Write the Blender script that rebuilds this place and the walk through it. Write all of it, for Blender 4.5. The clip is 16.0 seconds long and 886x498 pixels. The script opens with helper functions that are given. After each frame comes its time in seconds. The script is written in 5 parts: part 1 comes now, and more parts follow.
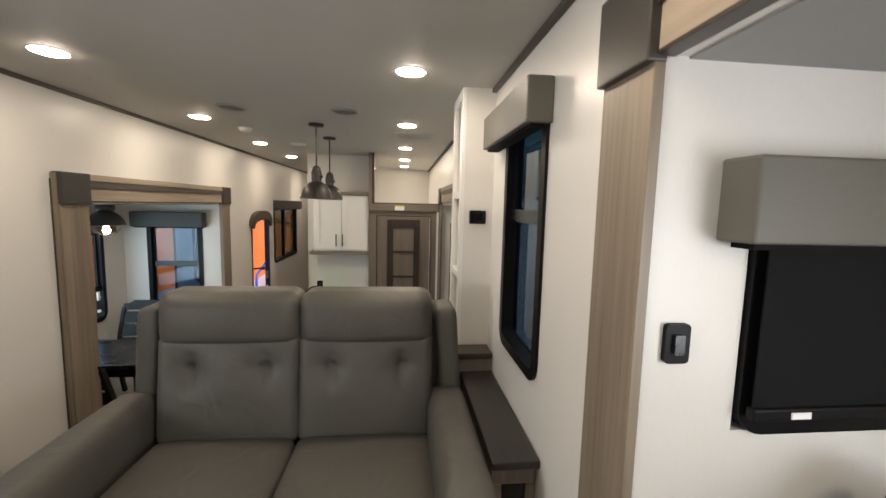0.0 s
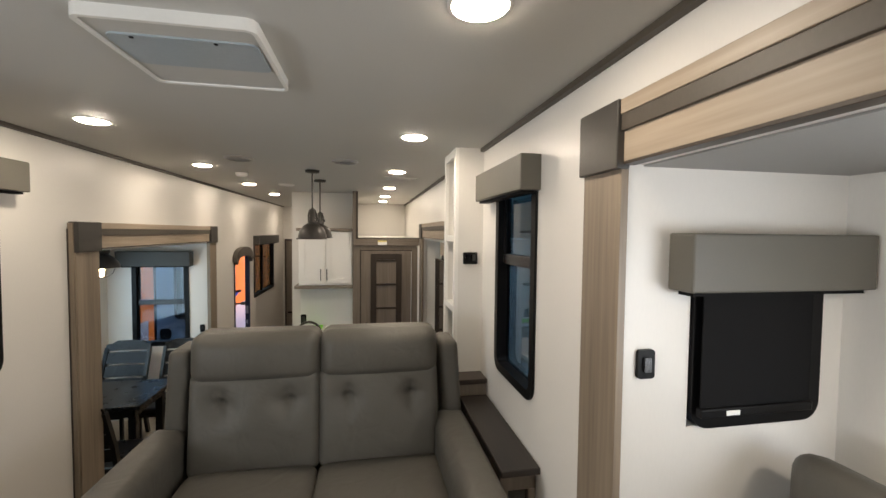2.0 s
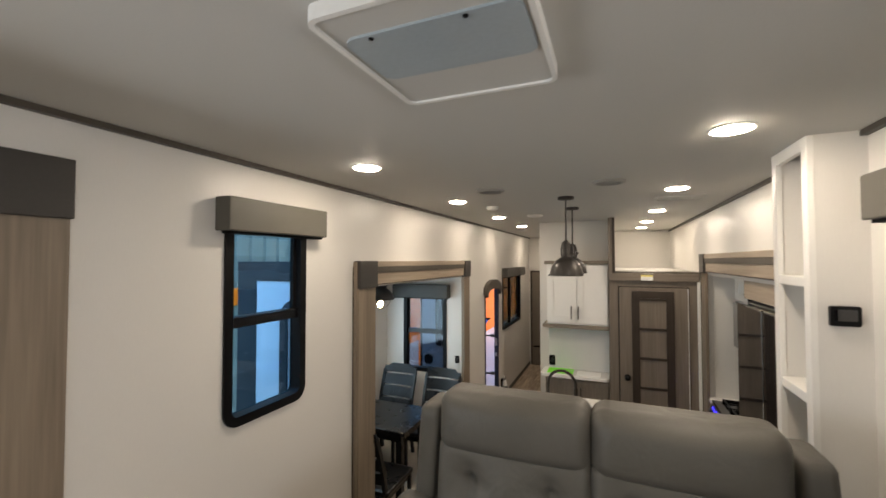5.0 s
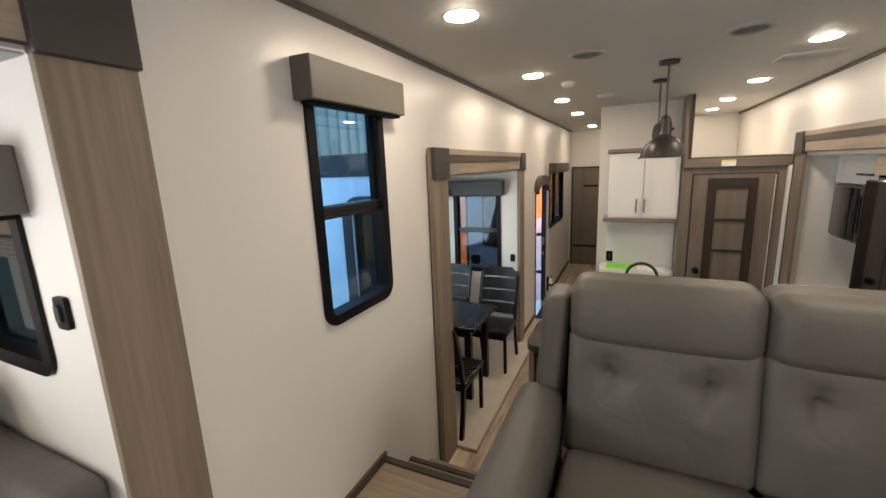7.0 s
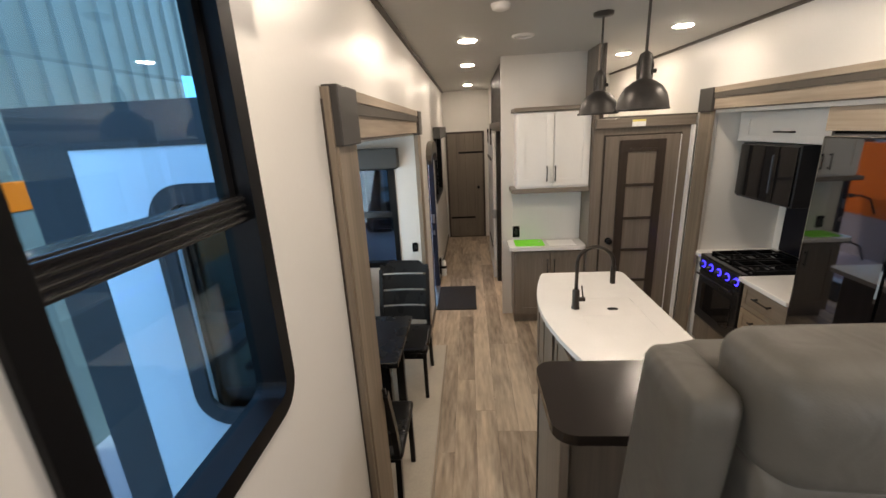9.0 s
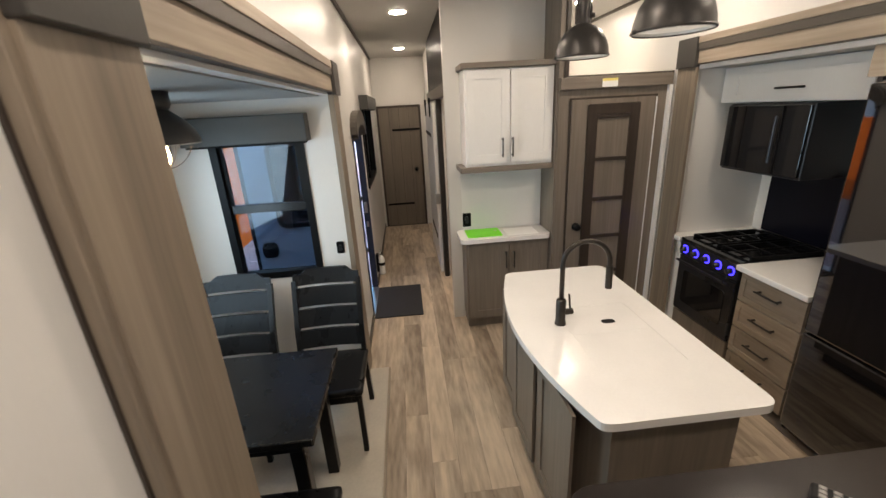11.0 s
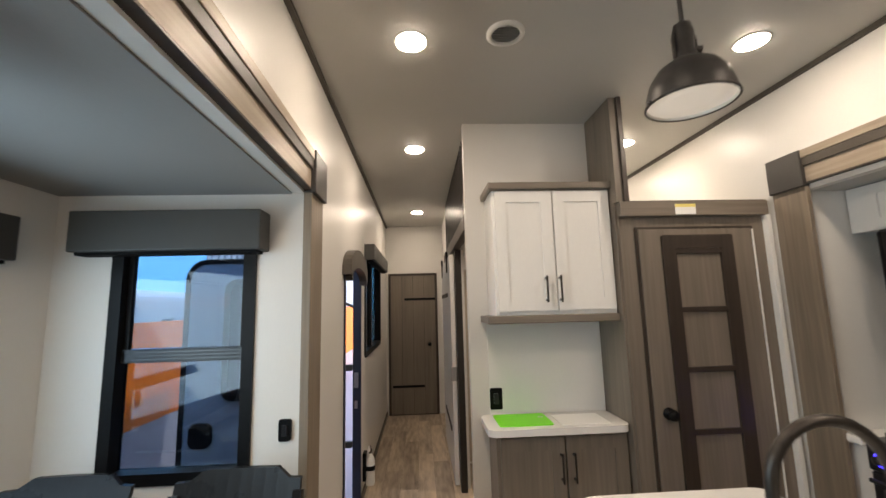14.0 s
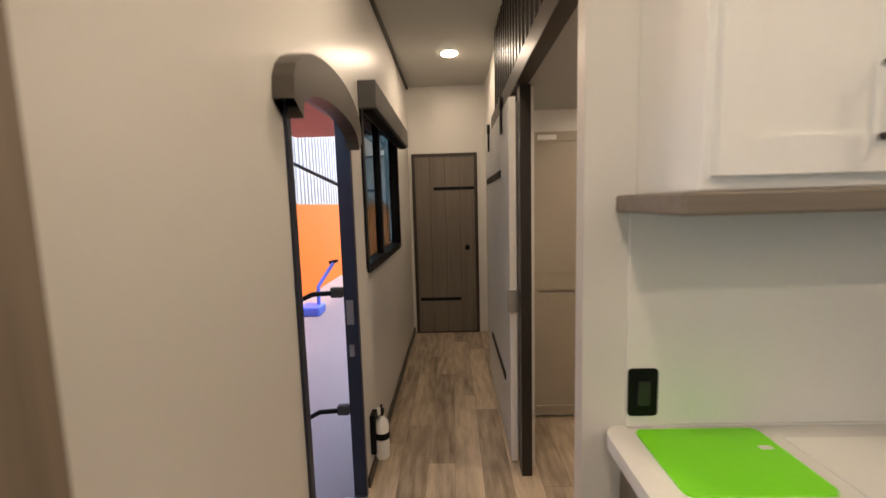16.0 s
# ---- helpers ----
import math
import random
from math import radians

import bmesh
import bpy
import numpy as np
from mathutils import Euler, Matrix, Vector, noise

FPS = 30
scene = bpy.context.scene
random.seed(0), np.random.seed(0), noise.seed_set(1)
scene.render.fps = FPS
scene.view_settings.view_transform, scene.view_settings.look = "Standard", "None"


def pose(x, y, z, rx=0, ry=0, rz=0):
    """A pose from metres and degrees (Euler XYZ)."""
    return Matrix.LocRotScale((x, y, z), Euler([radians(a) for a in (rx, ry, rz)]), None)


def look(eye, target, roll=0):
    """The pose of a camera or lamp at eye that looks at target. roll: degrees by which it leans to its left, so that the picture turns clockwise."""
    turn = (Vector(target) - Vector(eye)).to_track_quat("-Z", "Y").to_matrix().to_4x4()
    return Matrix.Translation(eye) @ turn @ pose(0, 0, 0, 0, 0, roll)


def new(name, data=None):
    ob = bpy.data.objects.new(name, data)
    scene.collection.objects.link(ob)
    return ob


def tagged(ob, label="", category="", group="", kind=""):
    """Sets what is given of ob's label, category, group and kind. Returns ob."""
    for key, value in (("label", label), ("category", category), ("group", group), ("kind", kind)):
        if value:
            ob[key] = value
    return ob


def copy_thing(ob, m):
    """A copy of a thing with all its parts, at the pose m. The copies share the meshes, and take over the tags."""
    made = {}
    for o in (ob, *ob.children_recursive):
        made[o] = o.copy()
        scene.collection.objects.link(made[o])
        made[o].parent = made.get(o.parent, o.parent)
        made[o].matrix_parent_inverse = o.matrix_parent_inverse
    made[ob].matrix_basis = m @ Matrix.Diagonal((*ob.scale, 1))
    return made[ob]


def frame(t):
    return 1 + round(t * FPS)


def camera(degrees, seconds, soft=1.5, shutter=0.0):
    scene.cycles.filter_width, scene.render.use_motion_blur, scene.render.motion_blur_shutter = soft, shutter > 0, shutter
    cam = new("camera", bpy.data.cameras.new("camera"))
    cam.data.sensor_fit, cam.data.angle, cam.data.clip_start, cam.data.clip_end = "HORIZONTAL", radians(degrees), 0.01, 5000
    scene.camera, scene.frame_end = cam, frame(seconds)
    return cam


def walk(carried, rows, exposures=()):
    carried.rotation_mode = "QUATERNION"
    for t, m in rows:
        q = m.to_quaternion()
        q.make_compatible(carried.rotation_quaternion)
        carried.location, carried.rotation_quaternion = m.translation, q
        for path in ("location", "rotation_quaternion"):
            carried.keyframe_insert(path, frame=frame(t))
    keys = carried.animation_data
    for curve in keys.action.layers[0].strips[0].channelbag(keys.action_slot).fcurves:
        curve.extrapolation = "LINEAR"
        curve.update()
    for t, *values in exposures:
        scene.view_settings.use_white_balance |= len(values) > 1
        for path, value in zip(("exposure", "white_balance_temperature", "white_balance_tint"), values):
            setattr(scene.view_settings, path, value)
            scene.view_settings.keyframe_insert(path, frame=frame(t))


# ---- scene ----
cam = camera(95.2, 16.0, shutter=0.4)
PATH = [
    (0, (0.043, 0.155, 2.098), (0.25, 2.133, 1.884), 1.4),
    (0.5, (-0.082, 0.029, 2.121), (0.137, 2.01, 1.959), 1.2),
    (1, (-0.152, -0.087, 2.171), (0.187, 1.881, 2.05), 1.1),
    (1.5, (-0.168, -0.127, 2.198), (0.2, 1.838, 2.131), 0.6),
    (2, (-0.18, -0.115, 2.2), (0.188, 1.849, 2.118), 0.6),
    (2.5, (-0.147, 0.038, 2.19), (0.195, 2.006, 2.096), 0.5),
    (3, (-0.07, 0.25, 2.232), (0.258, 2.223, 2.199), 0.2),
    (3.5, (-0.049, 0.346, 2.249), (0.057, 2.343, 2.269), -0.5),
    (4, (-0.144, 0.372, 2.295), (-0.56, 2.322, 2.456), -1.7),
    (6.5, (-0.665, 0.44, 2.142), (-1.529, 2.22, 1.851), -1.8),
    (7, (-0.847, 0.489, 2.122), (-1.677, 2.265, 1.726), -2.3),
    (7.5, (-1.015, 0.705, 2.087), (-1.709, 2.529, 1.651), -4.4),
    (8, (-1.193, 0.985, 2.125), (-1.686, 2.865, 1.651), -4.8),
    (8.5, (-1.348, 1.172, 2.066), (-1.663, 3.075, 1.537), -4.0),
    (9, (-1.537, 1.425, 2.089), (-1.679, 3.337, 1.52), -3.0),
    (9.5, (-1.589, 1.591, 2.064), (-1.597, 3.497, 1.459), -2.4),
    (10, (-1.557, 1.835, 2.064), (-1.489, 3.723, 1.407), -2.8),
    (12.3, (-1.573, 2.625, 1.74), (-1.387, 4.52, 1.129), -2.9),
    (12.5, (-1.585, 2.684, 1.741), (-1.397, 4.614, 1.251), -2.9),
    (13, (-1.629, 2.835, 1.697), (-1.458, 4.826, 1.598), -3.3),
    (13.5, (-1.59, 3.002, 1.622), (-1.466, 4.988, 1.824), -3.0),
    (14, (-1.5, 3.211, 1.548), (-1.382, 5.189, 1.82), -1.5),
    (14.5, (-1.547, 3.565, 1.528), (-1.427, 5.552, 1.725), -1.9),
    (15, (-1.576, 3.932, 1.523), (-1.512, 5.93, 1.566), -2.0),
    (15.5, (-1.503, 4.35, 1.539), (-1.518, 6.347, 1.436), -1.8),
    (16, (-1.521, 4.745, 1.464), (-1.575, 6.732, 1.245), -1.6),
]
EXPOSURES = [(0, 3.83, 6650, 10), (4, 3.83, 6650, 10), (6.5, 4.0, 6750, 12), (7.5, 4.05, 6800, 12), (9, 4.1, 6650, 13), (10, 4.07, 6550, 12), (12.3, 4.33, 6750, 13), (13.4, 4.13, 6800, 13), (14.6, 4.1, 6650, 13), (15.05, 4.14, 6700, 13), (15.4, 4.06, 7950, 20), (16, 4.1, 7350, 15)]
walk(cam, [(t, look(eye, target, roll)) for t, eye, target, roll in PATH], EXPOSURES)

# ---- world, sun, lamps ----
world = bpy.data.worlds.new("daylight")
scene.world = world
world.use_nodes = True
wn = world.node_tree
sky = wn.nodes.new("ShaderNodeTexSky")
sky.sky_type, sky.sun_disc = "NISHITA", False
sky.sun_elevation, sky.sun_rotation = radians(50), radians(80)
wn.links.new(sky.outputs[0], wn.nodes["Background"].inputs[0])
wn.nodes["Background"].inputs[1].default_value = 0.09
sun = new("sun", bpy.data.lights.new("sun", "SUN"))
sun.data.energy, sun.data.angle, sun.data.color = 0.3, radians(0.6), (1.0, 0.95, 0.88)
sun.matrix_world = look((0, 0, 0), (-0.633, -0.112, -0.766))

CEIL, UP = 2.735, 0.57
XL, XR = -2.0, 0.55
PUCKS = [(-1.52, y, CEIL) for y in (2.2, 3.56, 4.91, 6.2, 8.34)] + [(0.08, y, CEIL) for y in (0.83, 2.19, 3.535, 4.88, 6.09, 7.1)]
PUCKS += [(1.0, -0.1, 2.394), (-2.55, -0.1, 2.394), (-0.5, 6.6, 2.039)]


def disc_lamp(name, at, watts, size, colour=(1.0, 0.86, 0.68)):
    la = new(name, bpy.data.lights.new(name, "AREA"))
    la.data.shape, la.data.size, la.data.energy, la.data.color = "DISK", size, watts, colour
    la.matrix_world = pose(*at)
    return la


def window_light(at, target, w, h, watts, colour=(0.9, 0.95, 1.0)):
    """Stands in an unseen window's opening for the light of the sky."""
    la = new("window_light", bpy.data.lights.new("window_light", "AREA"))
    la.data.shape, la.data.size, la.data.size_y, la.data.energy, la.data.color = "RECTANGLE", w, h, watts, colour
    la.matrix_world = look(at, target)


window_light((-2.93, -0.55, 1.75), (-2.0, -0.3, 1.6), 1.3, 0.75, 3.4)
window_light((1.32, -0.55, 1.75), (0.4, -0.3, 1.6), 1.3, 0.75, 2.1)
window_light((-2.985, 3.96, 1.36), (-1.0, 4.5, 0.75), 1.25, 0.9, 1.25, (0.62, 0.85, 1.0))


# ---- materials ----
def nodes_of(name):
    m = bpy.data.materials.new(name)
    m.use_nodes = True
    return m, m.node_tree, m.node_tree.nodes["Principled BSDF"]


def pbr(name, colour, rough=0.5, metal=0.0, var=0.1, scale=3.0, bump=0.05, fine=90.0, stretch=(1, 1, 1), coat=0.0, spec=0.5, glow=None, lump=0.0):
    """Two scales of noise over the colour, and fine relief."""
    m, nt, b = nodes_of(name)
    tc = nt.nodes.new("ShaderNodeTexCoord")
    mp = nt.nodes.new("ShaderNodeMapping")
    mp.inputs["Scale"].default_value = stretch
    nt.links.new(tc.outputs["Object"], mp.inputs[0])
    big, small = nt.nodes.new("ShaderNodeTexNoise"), nt.nodes.new("ShaderNodeTexNoise")
    big.inputs["Scale"].default_value, small.inputs["Scale"].default_value = scale, fine
    big.inputs["Detail"].default_value, small.inputs["Detail"].default_value = 4, 3
    for n in (big, small):
        nt.links.new(mp.outputs[0], n.inputs["Vector"])
    add = nt.nodes.new("ShaderNodeMix")
    add.inputs["Factor"].default_value = 0.4
    nt.links.new(big.outputs[0], add.inputs[2])
    nt.links.new(small.outputs[0], add.inputs[3])
    ramp = nt.nodes.new("ShaderNodeValToRGB")
    ramp.color_ramp.elements[0].position, ramp.color_ramp.elements[1].position = 0.3, 0.7
    ramp.color_ramp.elements[0].color = (*[c * (1 - var) for c in colour], 1)
    ramp.color_ramp.elements[1].color = (*[min(1, c * (1 + var)) for c in colour], 1)
    nt.links.new(add.outputs[0], ramp.inputs[0])
    nt.links.new(ramp.outputs[0], b.inputs["Base Color"])
    mr = nt.nodes.new("ShaderNodeMapRange")
    mr.inputs["To Min"].default_value, mr.inputs["To Max"].default_value = max(0.02, rough * 0.85), min(1, rough * 1.15)
    nt.links.new(big.outputs[0], mr.inputs[0])
    nt.links.new(mr.outputs[0], b.inputs["Roughness"])
    b.inputs["Metallic"].default_value, b.inputs["Coat Weight"].default_value = metal, coat
    b.inputs["Specular IOR Level"].default_value = spec
    if bump:
        bp = nt.nodes.new("ShaderNodeBump")
        bp.inputs["Strength"].default_value, bp.inputs["Distance"].default_value = bump, 0.004
        nt.links.new(small.outputs[0], bp.inputs["Height"])
        nt.links.new(bp.outputs[0], b.inputs["Normal"])
        if lump:
            lb, ln = nt.nodes.new("ShaderNodeBump"), nt.nodes.new("ShaderNodeTexNoise")
            ln.inputs["Scale"].default_value, ln.inputs["Detail"].default_value, ln.inputs["Distortion"].default_value = 7.0, 2, 1.2
            nt.links.new(mp.outputs[0], ln.inputs["Vector"])
            lb.inputs["Strength"].default_value, lb.inputs["Distance"].default_value = lump, 0.03
            nt.links.new(ln.outputs[0], lb.inputs["Height"])
            nt.links.new(lb.outputs[0], bp.inputs["Normal"])
    if glow:
        b.inputs["Emission Color"].default_value, b.inputs["Emission Strength"].default_value = (*glow[:3], 1), glow[3]
    return m


def wood(name, dark, light, axis="z", rough=0.45, per_piece=0.0, grain=1.0, across=22.0, along=0.9):
    """Straight-grained timber or timber print; axis is the way that the grain runs."""
    m, nt, b = nodes_of(name)
    tc = nt.nodes.new("ShaderNodeTexCoord")
    mp = nt.nodes.new("ShaderNodeMapping")
    mp.inputs["Scale"].default_value = [along if a == axis else across for a in "xyz"]
    nt.links.new(tc.outputs["Object"], mp.inputs[0])
    oi = nt.nodes.new("ShaderNodeObjectInfo")
    if per_piece:
        vm = nt.nodes.new("ShaderNodeVectorMath")
        vm.operation = "MULTIPLY_ADD"
        cx = nt.nodes.new("ShaderNodeCombineXYZ")
        for k in range(3):
            nt.links.new(oi.outputs["Random"], cx.inputs[k])
        vm.inputs[1].default_value = (31, 57, 43)
        nt.links.new(cx.outputs[0], vm.inputs[0])
        nt.links.new(mp.outputs[0], vm.inputs[2])
        src = vm.outputs[0]
    else:
        src = mp.outputs[0]
    n1, n2 = nt.nodes.new("ShaderNodeTexNoise"), nt.nodes.new("ShaderNodeTexNoise")
    n1.inputs["Scale"].default_value, n1.inputs["Detail"].default_value, n1.inputs["Distortion"].default_value = 0.35, 5, 0.6
    n2.inputs["Scale"].default_value, n2.inputs["Detail"].default_value = 2.6, 6
    for n in (n1, n2):
        nt.links.new(src, n.inputs["Vector"])
    mix = nt.nodes.new("ShaderNodeMix")
    mix.inputs["Factor"].default_value = 0.5
    nt.links.new(n1.outputs[0], mix.inputs[2])
    nt.links.new(n2.outputs[0], mix.inputs[3])
    val = mix.outputs[0]
    if per_piece:
        sh = nt.nodes.new("ShaderNodeMath")
        sh.operation = "MULTIPLY_ADD"
        sh.inputs[1].default_value = per_piece
        nt.links.new(oi.outputs["Random"], sh.inputs[0])
        sb = nt.nodes.new("ShaderNodeMath")
        sb.operation = "SUBTRACT"
        sb.inputs[1].default_value = per_piece * 0.5
        nt.links.new(val, sb.inputs[0])
        nt.links.new(sb.outputs[0], sh.inputs[2])
        val = sh.outputs[0]
    ramp = nt.nodes.new("ShaderNodeValToRGB")
    ramp.color_ramp.elements[0].position, ramp.color_ramp.elements[1].position = 0.5 - 0.2 / grain, 0.5 + 0.2 / grain
    ramp.color_ramp.elements[0].color, ramp.color_ramp.elements[1].color = (*dark, 1), (*light, 1)
    nt.links.new(val, ramp.inputs[0])
    nt.links.new(ramp.outputs[0], b.inputs["Base Color"])
    b.inputs["Roughness"].default_value = rough
    bp = nt.nodes.new("ShaderNodeBump")
    bp.inputs["Strength"].default_value, bp.inputs["Distance"].default_value = 0.12, 0.002
    nt.links.new(n2.outputs[0], bp.inputs["Height"])
    nt.links.new(bp.outputs[0], b.inputs["Normal"])
    return m


def glass(name, tint, rough=0.0):
    """Thin pane: clear with a tint, and a mirror by Fresnel."""
    m, nt, b = nodes_of(name)
    nt.nodes.remove(b)
    tr, gl, lw, pw, fr, mx = (nt.nodes.new("ShaderNode" + n) for n in ("BsdfTransparent", "BsdfGlossy", "LayerWeight", "Math", "MapRange", "MixShader"))
    tr.inputs[0].default_value = (*tint, 1)
    gl.inputs[0].default_value = (1, 1, 1, 1)
    gl.inputs["Roughness"].default_value = rough
    lw.inputs[0].default_value = 0.5
    pw.operation = "POWER"
    pw.inputs[1].default_value = 5.0
    fr.inputs["To Min"].default_value, fr.inputs["To Max"].default_value = 0.035, 0.9
    nt.links.new(lw.outputs["Facing"], pw.inputs[0])
    nt.links.new(pw.outputs[0], fr.inputs[0])
    nt.links.new(fr.outputs[0], mx.inputs[0])
    nt.links.new(tr.outputs[0], mx.inputs[1])
    nt.links.new(gl.outputs[0], mx.inputs[2])
    nt.links.new(mx.outputs[0], nt.nodes["Material Output"].inputs[0])
    return m


M_WALL = pbr("linen_wallboard", (0.7, 0.678, 0.64), 0.36, var=0.025, scale=1.2, bump=0.04, fine=160, stretch=(1, 1, 0.25))
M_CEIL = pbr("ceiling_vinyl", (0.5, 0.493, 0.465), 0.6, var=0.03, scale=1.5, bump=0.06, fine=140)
# Slide-out ceilings' own grey, deepened in the colour for their weaker light.
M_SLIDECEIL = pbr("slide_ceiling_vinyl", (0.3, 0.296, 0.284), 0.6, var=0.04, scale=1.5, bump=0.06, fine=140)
M_LEDGE = wood("near_black_stained_wood", (0.012, 0.0095, 0.008), (0.024, 0.019, 0.016), "y", 0.42)
M_OAK = wood("weathered_oak_trim", (0.15, 0.118, 0.086), (0.295, 0.235, 0.175), "z", 0.45)
M_OAK_Y = wood("weathered_oak_beam", (0.24, 0.19, 0.14), (0.42, 0.345, 0.265), "y", 0.45)
M_GREY = wood("greige_cabinet_wood", (0.14, 0.115, 0.09), (0.235, 0.195, 0.155), "z", 0.45)
M_GREY_X = wood("greige_wood_across", (0.14, 0.115, 0.09), (0.235, 0.195, 0.155), "x", 0.45)
M_DOORWOOD = wood("hall_door_wood", (0.12, 0.1, 0.078), (0.2, 0.165, 0.128), "z", 0.5)
M_ESP = wood("espresso_wood", (0.028, 0.02, 0.015), (0.055, 0.04, 0.03), "z", 0.4)
M_BLOCK = pbr("charcoal_trim", (0.043, 0.039, 0.035), 0.42, var=0.12, bump=0.05)
M_TRIM = pbr("dark_bronze_trim", (0.066, 0.055, 0.043), 0.5, var=0.12)
M_PLANK = wood("vinyl_plank", (0.2, 0.15, 0.106), (0.64, 0.52, 0.385), "y", 0.4, per_piece=0.18, grain=1.1, across=11.0, along=1.7)
M_UPPLANK = wood("vinyl_plank_upper", (0.2, 0.15, 0.1), (0.42, 0.335, 0.245), "x", 0.42, per_piece=0.1)
M_SLIDEFLOOR = pbr("beige_slide_floor", (0.5, 0.45, 0.37), 0.5, var=0.1, scale=6, bump=0.08, fine=60)
M_SOFA = pbr("grey_upholstery", (0.092, 0.086, 0.074), 0.5, var=0.12, scale=4, bump=0.12, fine=320, spec=0.4, lump=0.2)
M_WHITE = pbr("white_cabinet_paint", (0.8, 0.785, 0.75), 0.38, var=0.025, scale=5, bump=0.03, fine=120, stretch=(1, 1, 0.3))
M_QUARTZ = pbr("white_solid_surface", (0.82, 0.8, 0.77), 0.22, var=0.03, scale=7, bump=0.0, coat=0.2)
M_BLACK = pbr("black_frame_metal", (0.005, 0.005, 0.0055), 0.4, var=0.2, bump=0.02, spec=0.15)
M_RAIL = pbr("black_rail_aluminium", (0.012, 0.012, 0.013), 0.22, var=0.15, scale=14, bump=0.02)
M_RIM = pbr("dark_grey_rubber", (0.035, 0.037, 0.04), 0.55, var=0.1, bump=0.04)
M_SLAT = pbr("dark_slat_paint", (0.014, 0.011, 0.009), 0.34, var=0.2, scale=8, bump=0.04)
M_GLOSS = pbr("black_appliance_glass", (0.008, 0.008, 0.009), 0.045, var=0.2, scale=2, bump=0.0, coat=0.6)
M_FRIDGE = pbr("black_mirror_glass", (0.006, 0.006, 0.007), 0.035, var=0.2, scale=2, bump=0.0, coat=1.0, spec=0.9)
M_SPLASH = pbr("black_splash_panel", (0.006, 0.006, 0.012), 0.3, var=0.2, scale=3, bump=0.0, spec=0.2)
M_SATIN = pbr("black_appliance_steel", (0.016, 0.016, 0.018), 0.28, var=0.2, bump=0.02)
M_VAL = pbr("grey_valance_vinyl", (0.1, 0.094, 0.078), 0.5, var=0.07, scale=9, bump=0.08, fine=200)
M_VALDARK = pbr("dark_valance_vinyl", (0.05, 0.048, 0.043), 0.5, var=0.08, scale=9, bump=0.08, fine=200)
M_SHADE = pbr("black_roller_shade", (0.006, 0.006, 0.0065), 0.75, var=0.1, bump=0.1, fine=300, spec=0.12)
M_BRONZE = pbr("oil_rubbed_bronze", (0.05, 0.043, 0.037), 0.36, metal=0.6, var=0.2, scale=12)
M_PEND = pbr("bronze_pendant", (0.055, 0.05, 0.046), 0.38, metal=0.35, var=0.2, scale=9)
M_PENDIN = pbr("pendant_white_inside", (0.78, 0.76, 0.72), 0.5, var=0.03)
M_CHAIR = pbr("black_painted_wood", (0.0075, 0.007, 0.0068), 0.28, spec=0.2, var=0.25, scale=8, bump=0.06, fine=80, stretch=(1, 1, 0.4))
M_CONSOLE = wood("glossy_espresso_top", (0.014, 0.0105, 0.009), (0.022, 0.0165, 0.014), "x", 0.2)
M_LED = pbr("led_diffuser", (0.9, 0.88, 0.82), 0.5, var=0.01, bump=0, glow=(1.0, 0.86, 0.7, 11.0))
M_BLUE = pbr("blue_knob_light", (0.02, 0.02, 0.2), 0.4, var=0.01, bump=0, glow=(0.03, 0.02, 1.0, 0.36))
M_BULB = pbr("warm_filament_bulb", (0.9, 0.8, 0.6), 0.3, var=0.01, bump=0, glow=(1.0, 0.72, 0.4, 3.5))
M_GREEN = pbr("lime_silicone_mat", (0.2, 0.8, 0.02), 0.5, var=0.03, bump=0.03)
M_PAPER = pbr("white_paper", (0.8, 0.79, 0.76), 0.6, var=0.03)
M_YELLOW = pbr("yellow_label", (0.8, 0.68, 0.2), 0.6, var=0.04)
M_RUBBER = pbr("black_door_mat", (0.02, 0.02, 0.021), 0.85, var=0.3, bump=0.5, fine=220)
M_PLASTIC = pbr("white_plastic", (0.75, 0.74, 0.71), 0.4, var=0.03)
M_GREYPL = pbr("grey_vent_plastic", (0.36, 0.35, 0.33), 0.5, var=0.05)
M_DARKHOLE = pbr("dark_vent_cavity", (0.05, 0.048, 0.045), 0.8, var=0.1)
M_SKYLIGHT = pbr("smoked_skylight_dome", (0.33, 0.38, 0.41), 0.3, var=0.08, scale=5)
M_RED = pbr("red_plastic", (0.6, 0.06, 0.03), 0.4)
M_STEEL = pbr("brushed_steel", (0.45, 0.45, 0.45), 0.3, metal=0.9)
M_PANE = glass("tinted_pane", (0.5, 0.59, 0.67))
M_PANE_C = glass("lightly_tinted_pane", (0.7, 0.74, 0.78))
M_PANE_D = glass("dark_tinted_pane", (0.3, 0.38, 0.39))
M_PANE_L = glass("pale_blue_pane", (0.64, 0.88, 0.98))
M_CABWHITE = pbr("blue_white_door_skin", (0.72, 0.73, 0.74), 0.35, var=0.03)
M_GEL = pbr("white_gelcoat", (0.74, 0.76, 0.78), 0.3, var=0.03, scale=2)
# White skin darkened and blued: the entry door's shade is in the colour.
M_SHADEDSKIN = pbr("shaded_white_fibreglass", (0.27, 0.32, 0.36), 0.55, var=0.04, scale=2)
M_NAVY = pbr("dark_door_jamb", (0.02, 0.025, 0.045), 0.35, var=0.1)
M_ORANGE = pbr("orange_painted_steel", (0.5, 0.1, 0.004), 0.6, var=0.06, scale=1.5, spec=0.12)
M_TEAL = pbr("teal_corrugated_steel", (0.095, 0.105, 0.098), 0.5, var=0.08, scale=1.2)
